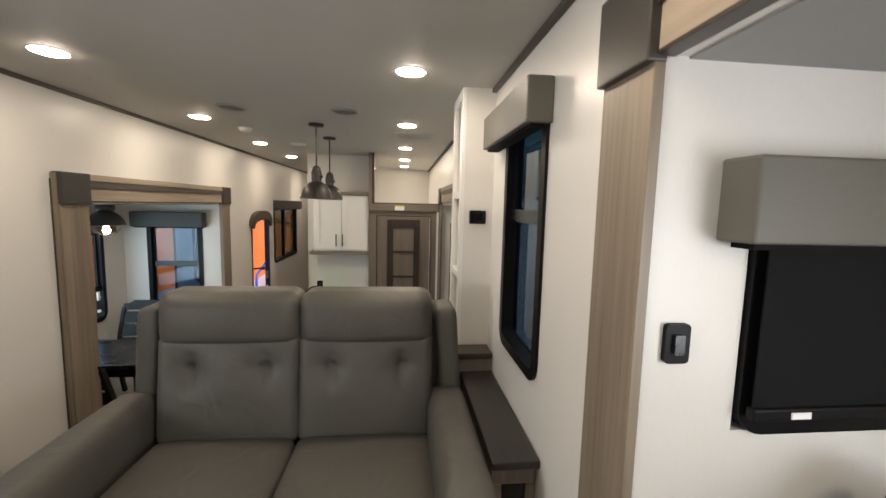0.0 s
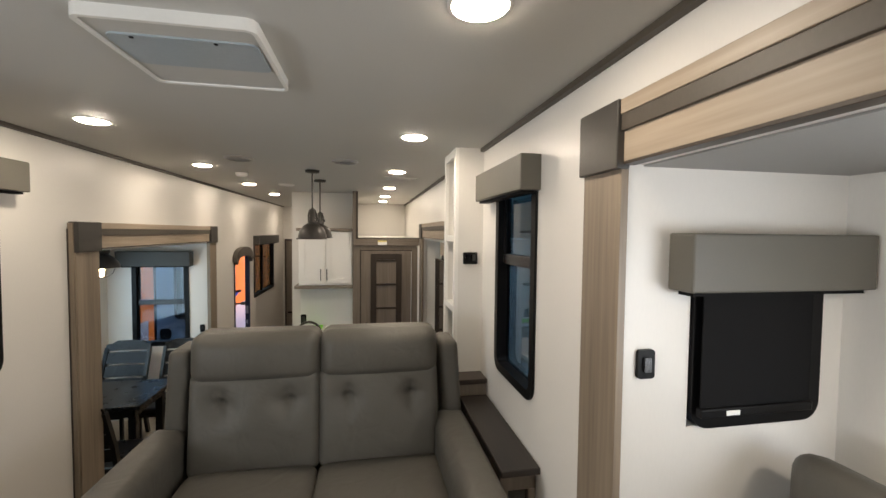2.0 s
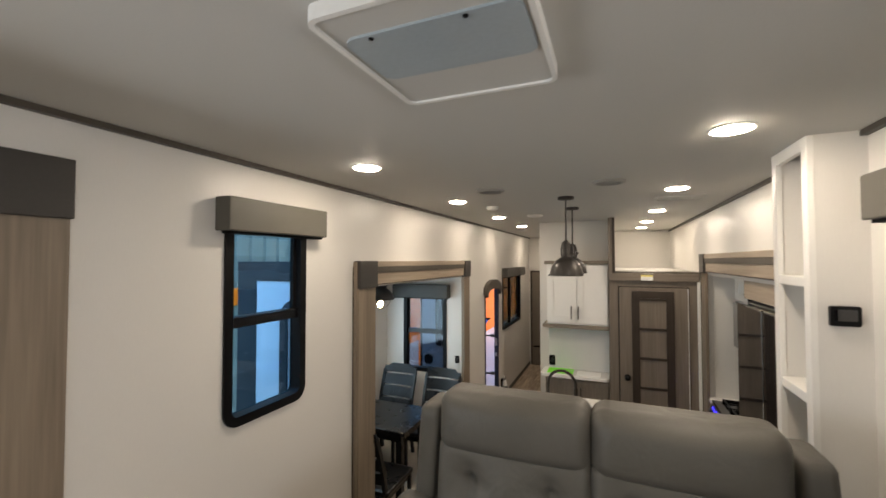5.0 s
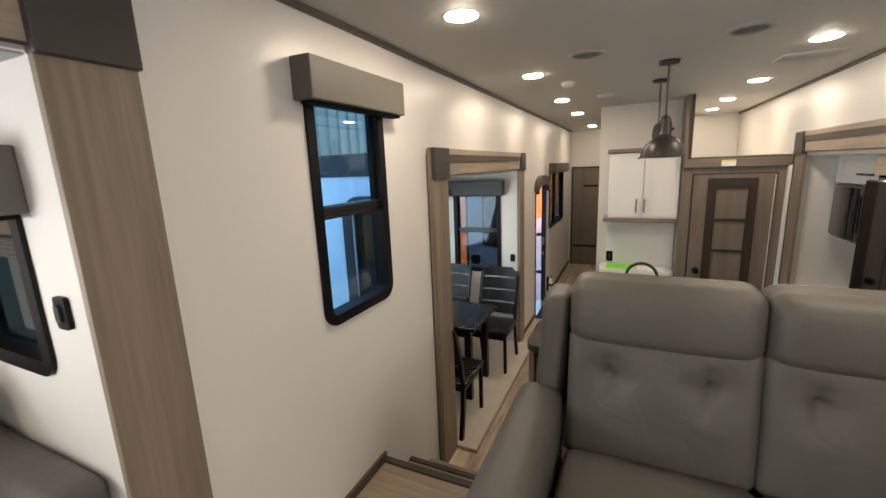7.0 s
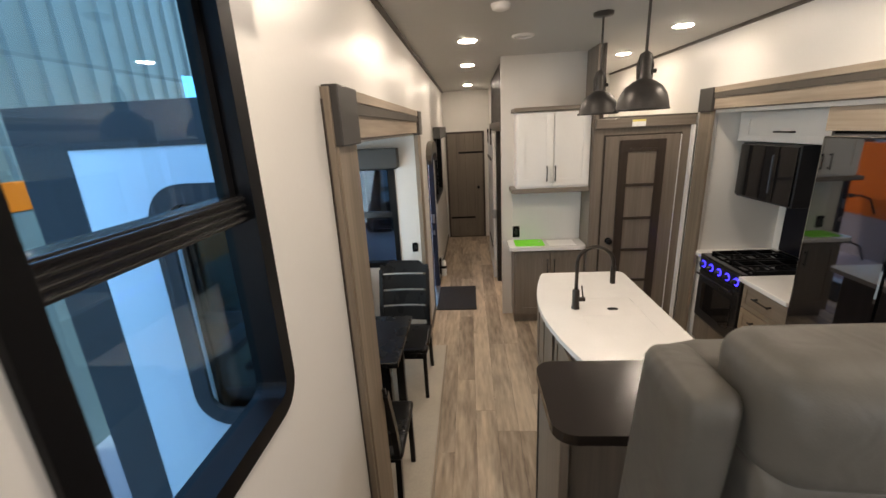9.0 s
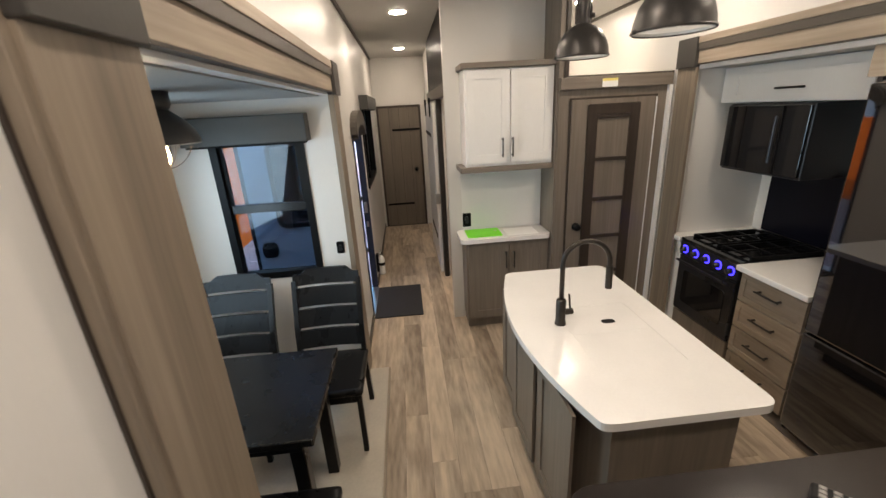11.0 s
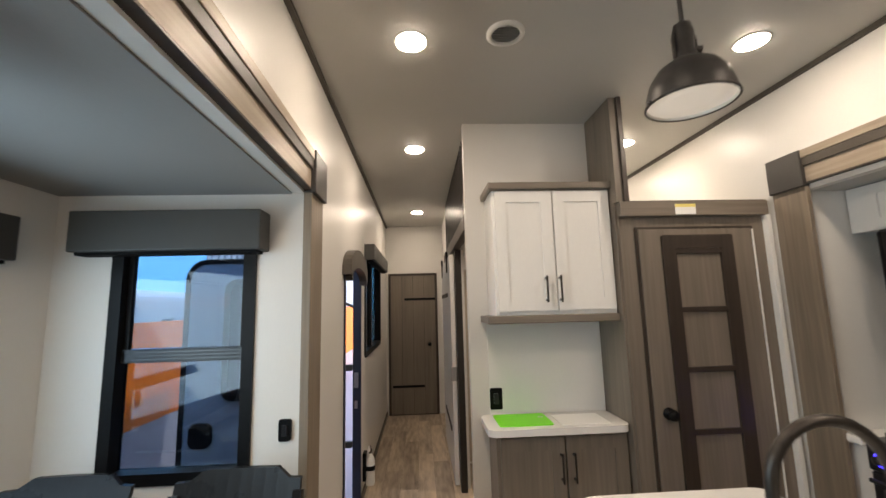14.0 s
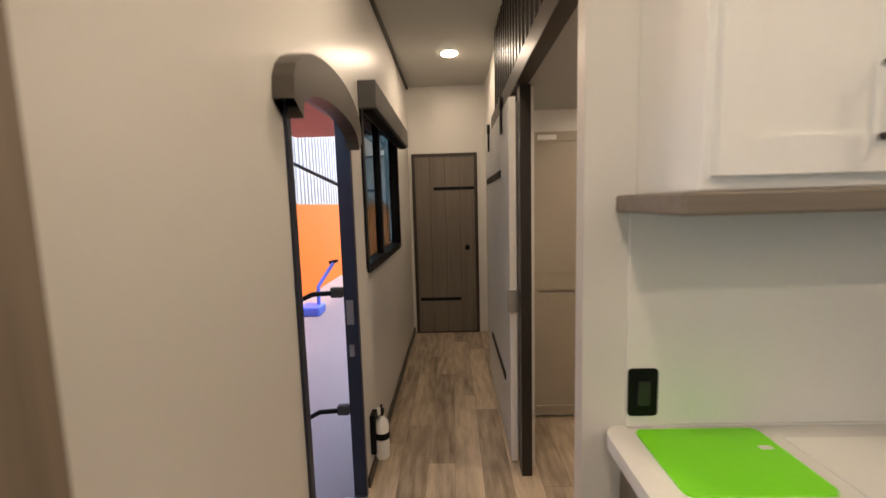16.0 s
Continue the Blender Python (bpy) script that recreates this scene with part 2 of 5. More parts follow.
M_GROUND = pbr("showroom_concrete", (0.23, 0.19, 0.188), 0.6, var=0.12, scale=0.6, bump=0.1, fine=40)
M_LEAF = pbr("tree_foliage", (0.07, 0.11, 0.035), 0.7, var=0.4, scale=6)
M_BATHDOOR = pbr("beige_bath_door", (0.38, 0.33, 0.265), 0.45, var=0.05)
M_FARWALL = pbr("pale_corrugated_steel", (0.3, 0.32, 0.34), 0.5, var=0.06)
M_PENDBULB = pbr("frosted_pendant_glass", (0.8, 0.77, 0.7), 0.35, var=0.01, bump=0, glow=(1.0, 0.88, 0.72, 0.02))
M_BARK = pbr("tree_bark", (0.12, 0.09, 0.065), 0.8, var=0.3)


# ---- mesh helpers ----
def thing(name, at, label, category, group="", kind=""):
    e = new(name)
    e.location = at
    e.empty_display_size = 0.05
    return tagged(e, label, category, group, kind)


def part(name, bm, material, parent=None, label="", smooth=False):
    """Links a bmesh, built in world coordinates, as one mesh object under parent."""
    me = bpy.data.meshes.new(name)
    bmesh.ops.recalc_face_normals(bm, faces=bm.faces[:])
    if smooth:
        for f in bm.faces:
            f.smooth = True
    bm.to_mesh(me)
    bm.free()
    me.materials.append(material)
    ob = new(name, me)
    if parent:
        ob.parent = parent
        loc = Vector(parent.location)
        up = parent.parent
        while up:
            loc += Vector(up.location)
            up = up.parent
        ob.matrix_parent_inverse = Matrix.Translation(-loc) if parent.type == "EMPTY" else Matrix.Identity(4)
    if label:
        ob["label"] = label
    return ob


def structure(name, bm, material, label, category, smooth=False):
    return tagged(part(name, bm, material, None, "", smooth), label, category, "", "structure")


def box(x0, x1, y0, y1, z0, z1, bevel=0.0, seg=2, bm=None):
    bm2 = bmesh.new()
    m = Matrix.Translation(((x0 + x1) / 2, (y0 + y1) / 2, (z0 + z1) / 2)) @ Matrix.Diagonal((x1 - x0, y1 - y0, z1 - z0, 1))
    bmesh.ops.create_cube(bm2, size=1, matrix=m)
    if bevel:
        bmesh.ops.bevel(bm2, geom=bm2.edges[:], offset=bevel, segments=seg, profile=0.5, affect="EDGES")
    return join(bm, bm2) if bm else bm2


def join(bm, other):
    me = bpy.data.meshes.new("tmp")
    other.to_mesh(me)
    other.free()
    bm.from_mesh(me)
    bpy.data.meshes.remove(me)
    return bm


def turned(bm, m):
    bmesh.ops.transform(bm, matrix=m, verts=bm.verts[:])
    return bm


def lathe(profile, at, steps=32, axis="z"):
    """Surface of revolution of (radius, height) pairs."""
    bm = bmesh.new()
    rings = []
    for r, h in profile:
        rings.append([bm.verts.new((r * math.cos(2 * math.pi * k / steps), r * math.sin(2 * math.pi * k / steps), h)) for k in range(steps)])
    for a, b in zip(rings, rings[1:]):
        for k in range(steps):
            bm.faces.new((a[k], a[(k + 1) % steps], b[(k + 1) % steps], b[k]))
    bmesh.ops.remove_doubles(bm, verts=bm.verts[:], dist=1e-5)
    turn = {"z": Matrix.Identity(4), "x": Matrix.Rotation(radians(90), 4, "Y"), "y": Matrix.Rotation(radians(-90), 4, "X")}[axis]
    return turned(bm, Matrix.Translation(at) @ turn)


def rod(p0, p1, r, steps=12):
    p0, p1 = Vector(p0), Vector(p1)
    d = p1 - p0
    bm = lathe([(0, 0), (r, 0), (r, d.length), (0, d.length)], (0, 0, 0), steps)
    return turned(bm, Matrix.Translation(p0) @ d.to_track_quat("Z", "Y").to_matrix().to_4x4())


def tube(points, r, steps=12):
    """A round bar swept along points."""
    bm, rings = bmesh.new(), []
    pts = [Vector(p) for p in points]
    side = None
    for i, p in enumerate(pts):
        t = (pts[min(i + 1, len(pts) - 1)] - pts[max(i - 1, 0)]).normalized()
        if side is None:
            side = t.orthogonal().normalized()
        side = (side - t * side.dot(t)).normalized()
        o = t.cross(side)
        rings.append([bm.verts.new(p + r * (math.cos(a) * side + math.sin(a) * o)) for a in [2 * math.pi * k / steps for k in range(steps)]])
    for a, b in zip(rings, rings[1:]):
        for k in range(steps):
            bm.faces.new((a[k], a[(k + 1) % steps], b[(k + 1) % steps], b[k]))
    bm.faces.new(rings[0][::-1])
    bm.faces.new(rings[-1])
    return bm


def puffed(centre, half, r, front="-y", puff=0.03, tufts=(), n=14, lean=0.0):
    """A soft upholstered block: round edges, a crowned front and tufted dents (u, v, depth, width) on it."""
    bm = bmesh.new()
    bmesh.ops.create_cube(bm, size=2)
    bmesh.ops.subdivide_edges(bm, edges=bm.edges[:], cuts=n, use_grid_fill=True)
    h = Vector(half)
    ax = "xyz".index(front[1])
    sg = -1 if front[0] == "-" else 1
    ua, va = [i for i in range(3) if i != ax]
    for v in bm.verts:
        p = Vector([math.copysign(abs(v.co[i]) ** 0.75, v.co[i]) * h[i] for i in range(3)])
        inner = Vector([max(-(h[i] - r), min(h[i] - r, p[i])) for i in range(3)])
        d = p - inner
        q = inner + d.normalized() * r if d.length > 1e-6 else p
        u, w = q[ua] / h[ua], q[va] / h[va]
        crown = max(0, 1 - u * u) * max(0, 1 - w * w)
        k = max(0.0, sg * q[ax] / h[ax])
        dent = sum(dep * math.exp(-(((u - tu) * h[ua]) ** 2 + ((w - tw) * h[va]) ** 2) / (wd * wd)) for tu, tw, dep, wd in tufts)
        q[ax] += sg * k * (puff * crown ** 0.6 - dent)
        q[1] += lean * (q[2] + h[2])
        v.co = q + Vector(centre)
    return bm


def slab_with_holes(axis, at, thick, u0, u1, z0, z1, holes):
    """Upright wall of that thickness; axis is its normal, holes are (u0, u1, z0, z1)."""
    us = sorted({u0, u1, *[h[k] for h in holes for k in (0, 1)]})
    zs = sorted({z0, z1, *[h[k] for h in holes for k in (2, 3)]})
    us, zs = [u for u in us if u0 <= u <= u1], [z for z in zs if z0 <= z <= z1]
    bm = bmesh.new()
    for a, b in zip(us, us[1:]):
        for c, d in zip(zs, zs[1:]):
            mu, mz = (a + b) / 2, (c + d) / 2
            if any(h[0] < mu < h[1] and h[2] < mz < h[3] for h in holes):
                continue
            if axis == "x":
                box(at, at + thick, a, b, c, d, bm=bm)
            else:
                box(a, b, at, at + thick, c, d, bm=bm)
    bmesh.ops.remove_doubles(bm, verts=bm.verts[:], dist=1e-4)
    seen = {}
    for f in bm.faces:
        seen.setdefault(tuple(round(c, 3) for c in f.calc_center_median()), []).append(f)
    bmesh.ops.delete(bm, geom=[f for g in seen.values() if len(g) > 1 for f in g], context="FACES_ONLY")
    return bm


def ring(axis, at, thick, u0, u1, z0, z1, wide, radius, seg=6, inner_radius=None):
    """A frame with rounded corners."""
    def loop(a0, a1, b0, b1, r):
        pts = []
        for cx, cz, s in ((a1 - r, b1 - r, 0), (a0 + r, b1 - r, 90), (a0 + r, b0 + r, 180), (a1 - r, b0 + r, 270)):
            for k in range(seg + 1):
                an = radians(s + 90 * k / seg)
                pts.append((cx + r * math.cos(an), cz + r * math.sin(an)))
        return pts
    ir = max(0.004, radius - wide) if inner_radius is None else inner_radius
    o, i = loop(u0, u1, z0, z1, radius), loop(u0 + wide, u1 - wide, z0 + wide, z1 - wide, ir)
    bm = bmesh.new()
    put = (lambda u, z, d: (at + d, u, z)) if axis == "x" else (lambda u, z, d: (u, at + d, z))
    L = [[bm.verts.new(put(u, z, d)) for u, z in pts] for pts in (o, i) for d in (0, thick)]
    n = len(o)
    for k in range(n):
        j = (k + 1) % n
        for a, b in ((0, 1), (2, 3), (0, 2), (1, 3)):
            bm.faces.new((L[a][k], L[a][j], L[b][j], L[b][k]))
    return bm


def plate(axis, at, thick, u0, u1, z0, z1, radius=0.01, seg=5):
    """A flat plate with rounded corners."""
    bm = bmesh.new()
    pts = []
    for cx, cz, s in ((u1 - radius, z1 - radius, 0), (u0 + radius, z1 - radius, 90), (u0 + radius, z0 + radius, 180), (u1 - radius, z0 + radius, 270)):
        for k in range(seg + 1):
            an = radians(s + 90 * k / seg)
            pts.append((cx + radius * math.cos(an), cz + radius * math.sin(an)))
    put = {"x": lambda u, z, d: (at + d, u, z), "y": lambda u, z, d: (u, at + d, z), "z": lambda u, z, d: (u, z, at + d)}[axis]
    a, b = ([bm.verts.new(put(u, z, d)) for u, z in pts] for d in (0, thick))
    bm.faces.new(a)
    bm.faces.new(b)
    for k in range(len(pts)):
        j = (k + 1) % len(pts)
        bm.faces.new((a[k], a[j], b[j], b[k]))
    return bm


def handle(parent, axis, at, u, z, length, upright=True, proud=0.03):
    """Bar pull with two feet, standing off the face."""
    s = -1 if axis[0] == "-" else 1
    ax = axis[1]
    bm = bmesh.new()
    h = length / 2
    def put(du, dz, d):
        return (at + s * d, u + du, z + dz) if ax == "x" else (u + du, at + s * d, z + dz)
    e0, e1 = ((0, -h), (0, h)) if upright else ((-h, 0), (h, 0))
    join(bm, tube([put(*e0, proud), put(*e1, proud)], 0.006, 10))
    for k in (0.82, -0.82):
        join(bm, tube([put(e1[0] * k, e1[1] * k, -0.002), put(e1[0] * k, e1[1] * k, proud)], 0.007, 10))
    return part("handle", bm, M_BRONZE, parent, "dark bronze bar pull")


def shaker(parent, name, axis, at, u0, u1, z0, z1, material, thick=0.02, rail=0.06, label=""):
    """A shaker door: frame proud, flat panel set back 8 mm. axis: the way it faces."""
    s = -1 if axis[0] == "-" else 1
    ax = axis[1]
    a, b = sorted((at, at + s * thick))
    bm = ring(ax, a, b - a, u0, u1, z0, z1, rail, 0.003, 2, 0.003)
    d = part(name, bm, material, parent, label)
    c = at + s * (thick - 0.008)
    lo, hi = sorted((at, c))
    g = bmesh.new()
    if ax == "x":
        box(lo, hi, u0 + rail - 0.004, u1 - rail + 0.004, z0 + rail - 0.004, z1 - rail + 0.004, bm=g)
    else:
        box(u0 + rail - 0.004, u1 - rail + 0.004, lo, hi, z0 + rail - 0.004, z1 - rail + 0.004, bm=g)
    part("panel", g, material, d)
    return d

# ---- setting ----
WIN_L, WIN_R, WIN_H = (1.77, 2.257, 1.482, 2.46), (1.57, 2.07, 1.46, 2.46), (6.94, 8.3, 1.12, 2.04)
FRONT_L, FRONT_R = (-1.5, 0.97, UP, 2.4), (-1.5, 0.93, UP, 2.4)
DIN, KIT, ENTRY = (3.0, 4.97, 0.0, 2.05), (2.76, 5.2, 0.0, 2.1), (5.95, 6.64, 0.0, 1.86)
structure("wall_left", slab_with_holes("x", XL - 0.05, 0.05, -1.7, 9.35, -0.1, 2.79, [WIN_L, FRONT_L, DIN, ENTRY, WIN_H]), M_WALL,
          "off-white linen-textured wallboard along the aisle", "wall")
structure("wall_right", slab_with_holes("x", XR, 0.05, -1.7, 9.35, -0.1, 2.79, [WIN_R, FRONT_R, KIT]), M_WALL,
          "off-white linen-textured wallboard beside the sofa", "wall")
structure("wall_front", box(XL - 0.05, XR + 0.05, -1.75, -1.7, 0, 2.79), M_WALL, "plain off-white wall closing the living end", "wall")
structure("wall_end", slab_with_holes("y", 9.29, 0.05, XL, XR, 0, CEIL, []), M_WALL, "off-white wall at the end of the hall", "wall")
structure("ceiling", box(XL - 0.05, XR + 0.05, -1.75, 9.35, CEIL, CEIL + 0.05), M_CEIL,
          "flat grey-white vinyl ceiling", "ceiling")
structure("subfloor", box(XL, XR, 2.1, 9.29, -0.08, -0.006), M_TRIM, "dark subfloor under the vinyl planks", "floor")
structure("upper_floor", box(XL, XR, -1.7, 2.1, UP - 0.1, UP), M_UPPLANK, "raised tan wood-look floor of the living area", "floor")
for side, px in (("left", XL + 0.012), ("right", XR - 0.012)):
    structure("crown_trim_" + side, box(px - 0.012, px + 0.012, -1.7, 9.29, CEIL - 0.022, CEIL), M_TRIM, "thin brown trim between wall and ceiling", "trim")

# steps from the raised living area
stairs = structure("stairs", box(XL, -1.32, 2.1, 2.36, 0, 0.38, 0.004), M_GREY_X, "wood-look steps down from the living area", "stairs")
part("tread", box(XL, -1.32, 2.36, 2.62, 0, 0.19, 0.004), M_GREY_X, stairs)
part("nosing", box(XL, -1.32, 2.075, 2.115, UP - 0.03, UP + 0.012, 0.005), M_ESP, stairs, "dark brown stair nosing")
part("nosing", box(XL, -1.32, 2.34, 2.375, 0.355, 0.39, 0.005), M_ESP, stairs, "dark brown stair nosing")
structure("baseboard_left", box(XL, XL + 0.014, 1.16, 2.1, UP, UP + 0.05), M_TRIM, "dark brown baseboard on the raised floor", "baseboard")
structure("baseboard_hall", box(XL, XL + 0.014, 6.7, 9.29, 0, 0.055), M_TRIM, "dark brown baseboard along the hall", "baseboard")
structure("baseboard_entry", box(XL, XL + 0.014, 5.24, 5.86, 0, 0.055), M_TRIM, "dark brown baseboard beside the entry", "baseboard")


def slide_trim(n, x, side, y0, y1, z0, z_top, wide=0.2, out=0.0):
    """Casing of a slide-out opening: two posts, corner blocks and a banded beam. side: +1 faces right."""
    t = structure("slide_trim_%d" % n, box(*sorted((x, x + side * (0.02 + out))), y0 if y0 > -1.4 else -1.69, y1, z_top - 0.17, z_top, 0.002), M_OAK_Y,
                  "light oak casing with charcoal corner blocks round a slide-out", "trim")
    part("beam_band", box(*sorted((x, x + side * (0.03 + out))), y0 if y0 > -1.4 else -1.69, y1 - 0.0, z_top - 0.085, z_top - 0.04, 0.002), M_TRIM, t, "dark brown band along the beam")
    part("beam_cap", box(*sorted((x, x + side * (0.034 + out))), y0 if y0 > -1.4 else -1.69, y1, z_top - 0.04, z_top + 0.002, 0.003), M_OAK_Y, t)
    part("seal", box(*sorted((x - side * 0.02, x + side * (0.021 + out))), max(y0, -1.69) + 0.05, y1 - 0.05, z_top - 0.178, z_top - 0.1695, 0.001), M_ESP, t, "thin dark seal under the beam")
    for a, b in ((y0, y0 + wide), (y1 - 0.2, y1)):
        if a < -1.4:
            continue
        part("post", box(*sorted((x, x + side * (0.024 + out))), a, b, z0, z_top - 0.17, 0.002), M_OAK, t)
        part("corner_block", box(*sorted((x, x + side * (0.042 + out))), a - 0.004, b + 0.004, z_top - 0.19, z_top + 0.004, 0.004), M_BLOCK, t, "charcoal corner block")
    return t


slide_trim(1, XL, 1, -1.69, 1.155, UP, 2.575)
slide_trim(2, XR, -1, -1.69, 1.125, UP, 2.575)
dinette_casing = slide_trim(3, XL, 1, 2.78, 5.165, 0.0, 2.24, 0.222, 0.012)
part("backing_strip", box(XL, XL + 0.028, 2.764, 2.782, 0.0, 2.236, 0.002), M_OAK, dinette_casing)
part("backing_gap", box(XL, XL + 0.006, 2.758, 2.764, 0.0, 2.2), M_ESP, dinette_casing, "dark gap against the wall")
slide_trim(4, XR, -1, 2.76, 5.355, 0.0, 2.305)

# living-room slide-outs
for n, s, x0, x1, ye in ((1, -1, -2.05, -2.95, 0.97), (2, 1, 0.6, 1.34, 0.93)):
    xa, xb = sorted((x0, x1))
    win = (x0 + s * 0.17, x0 + s * 0.62)
    h = [(min(win), max(win), 1.62, 2.12)] if s > 0 else [(-2.73, -2.27, 1.6, 2.12)]
    structure("slide_end_wall_%d" % n, slab_with_holes("y", ye, 0.05, xa, xb, UP - 0.1, 2.45, h), M_WALL, "off-white end wall of the living slide-out", "wall")
    structure("slide_outer_wall_%d" % n, slab_with_holes("x", min(x1, x1 + s * 0.05), 0.05, -1.7, ye + 0.05, UP - 0.1, 2.45, [(-1.2, 0.1, 1.37, 2.13)]), M_WALL, "off-white outer wall of the living slide-out", "wall")
    structure("slide_near_wall_%d" % n, box(xa, xb, -1.75, -1.7, UP - 0.1, 2.45), M_WALL, "off-white near wall of the living slide-out", "wall")
    structure("slide_ceiling_%d" % n, box(xa, xb, -1.7, ye, 2.395, 2.44), M_SLIDECEIL, "grey-white ceiling of the living slide-out, darkened for shade", "ceiling")
    structure("slide_floor_%d" % n, box(xa, xb, -1.7, ye, UP - 0.06, UP + 0.02), M_UPPLANK, "tan wood-look floor of the living slide-out", "floor")

# dinette slide-out
XD = -3.02
structure("dinette_end_wall", slab_with_holes("y", 4.97, 0.06, XD, XL - 0.002, -0.1, 2.1, [(-2.75, -2.215, 0.9, 1.9)]), M_WALL, "white end wall of the dinette slide-out", "wall")
structure("dinette_near_wall", slab_with_holes("y", 2.92, 0.06, XD, XL - 0.052, -0.1, 2.1, [(-2.7, -2.2, 0.9, 1.9)]), M_WALL, "white near wall of the dinette slide-out", "wall")
structure("dinette_outer_wall", slab_with_holes("x", XD - 0.05, 0.05, 2.92, 5.03, -0.1, 2.1, [(3.3, 4.62, 0.85, 1.83)]), M_WALL, "white outer wall of the dinette slide-out", "wall")
structure("dinette_ceiling", box(XD, XL - 0.052, 2.98, 4.97, 2.045, 2.1), M_SLIDECEIL, "grey ceiling of the dinette slide-out, darkened for shade", "ceiling")
structure("dinette_floor", box(XD, -1.82, 3.0, 5.0, 0.002, 0.03, 0.006), M_SLIDEFLOOR, "beige vinyl floor of the dinette slide-out", "floor")
structure("dinette_lip", box(-1.822, -1.806, 3.0, 5.0, 0.002, 0.026, 0.004), M_OAK_Y, "oak lip along the slide-out floor", "trim")

# kitchen slide-out
structure("kitchen_back_wall", box(1.24, 1.29, 2.7, 5.26, -0.1, 2.15), M_WHITE, "white back wall of the kitchen slide-out", "wall")
structure("kitchen_end_wall", box(XR + 0.052, 1.24, 5.2, 5.26, -0.1, 2.15), M_WHITE, "white end wall of the kitchen slide-out", "wall")
structure("kitchen_near_wall", box(XR + 0.052, 1.24, 2.7, 2.76, -0.1, 2.15), M_WHITE, "white near wall of the kitchen slide-out", "wall")
structure("kitchen_ceiling", box(XR + 0.052, 1.24, 2.76, 5.2, 2.1, 2.15), M_CEIL, "pale ceiling of the kitchen slide-out", "ceiling")
structure("kitchen_slide_floor", box(XR - 0.01, 1.24, 2.76, 5.2, -0.08, 0.004), M_GREY, "wood-look floor of the kitchen slide-out", "floor")

# column with shelf niches
col = structure("column", box(0.386, XR, 2.392, 2.41, UP, CEIL), M_WALL, "white column with open shelf niches", "wall")
part("column_back", box(0.5, XR, 2.41, 2.74, UP, CEIL), M_WALL, col)
part("column_back", box(0.386, XR, 2.72, 2.755, UP, CEIL), M_WALL, col)
part("face_frame", ring("x", 0.366, 0.022, 2.39, 2.757, UP, CEIL - 0.001, 0.05, 0.003, 2), M_WHITE, col)
for z in (1.2, 1.68, 2.14):
    part("shelf", box(0.37, XR, 2.405, 2.73, z, z + 0.04, 0.003), M_WHITE, col)
structure("half_wall_right", box(0.34, XR, 2.41, 2.755, 0, UP), M_GREY, "greige panel below the column", "wall")

# hutch wall, pantry, loft and bath
structure("wall_hutch", box(-1.2, -0.36, 5.75, 5.81, 0, CEIL), M_WALL, "off-white wall behind the hutch", "wall")
structure("fin_panel", box(-0.372, -0.318, 5.4, 5.75, 2.1, CEIL, 0.002), M_GREY, "tall grey-brown wood fin above the pantry", "trim")
structure("fin_edge", box(-0.33, -0.302, 5.385, 5.41, 2.1, CEIL, 0.002), M_ESP, "dark brown edge on the wood fin", "trim")
structure("pantry_side", box(-0.372, -0.34, 5.43, 5.75, 0, 2.1), M_GREY, "greige wood side of the pantry", "wall")
structure("pantry_front", slab_with_holes("y", 5.42, 0.03, -0.36, 0.575, 0, 2.02, [(-0.275, 0.425, 0.02, 1.955)]), M_GREY, "greige wood pantry surround", "wall")
structure("pantry_lintel", box(-0.36, 0.52, 5.385, 5.45, 2.015, 2.1, 0.004), M_GREY_X, "greige wood lintel above the pantry door", "trim")
structure("pantry_top", box(-0.34, XR, 5.43, 5.81, 2.1, 2.115), M_TRIM, "dark top of the pantry", "trim")
structure("pantry_strip", box(0.5, 0.524, 5.383, 5.419, 0, 2.015), M_WHITE, "narrow white filler strip beside the pantry", "trim")
structure("loft_floor", box(-1.17, XR, 5.81, 7.9, 2.04, 2.12), M_CEIL, "pale underside of the loft floor", "ceiling")
structure("loft_back_wall", box(-1.15, XR, 7.9, 7.95, 0, CEIL), M_WALL, "off-white back wall of the loft", "wall")
structure("hall_wall_right", slab_with_holes("x", -1.15, 0.05, 5.81, 9.29, 0, CEIL, [(5.81, 6.86, 0, 2.04), (5.81, 8.0, 2.04, CEIL)]), M_WALL, "off-white wall along the hall", "wall")
structure("bath_end_wall", box(-1.1, XR, 7.4, 7.45, 0, 2.04), M_WALL, "off-white wall in the bathroom", "wall")
structure("loft_edge_beam", box(-1.205, -1.14, 5.812, 8.02, 2.03, 2.13, 0.004), M_ESP, "dark espresso beam at the loft edge", "trim")
structure("bath_jamb", box(-1.185, -1.13, 6.78, 6.87, 0, 2.03, 0.003), M_SLAT, "dark espresso jamb of the bathroom opening", "trim")
rail = thing("loft_railing", (-1.17, 7.0, 2.13), "dark espresso vertical slat railing of the loft", "railing")
for k in range(22):
    y = 5.83 + k * 0.1
    part("slat", box(-1.18, -1.16, y, y + 0.034, 2.125, CEIL - 0.001), M_SLAT, rail)


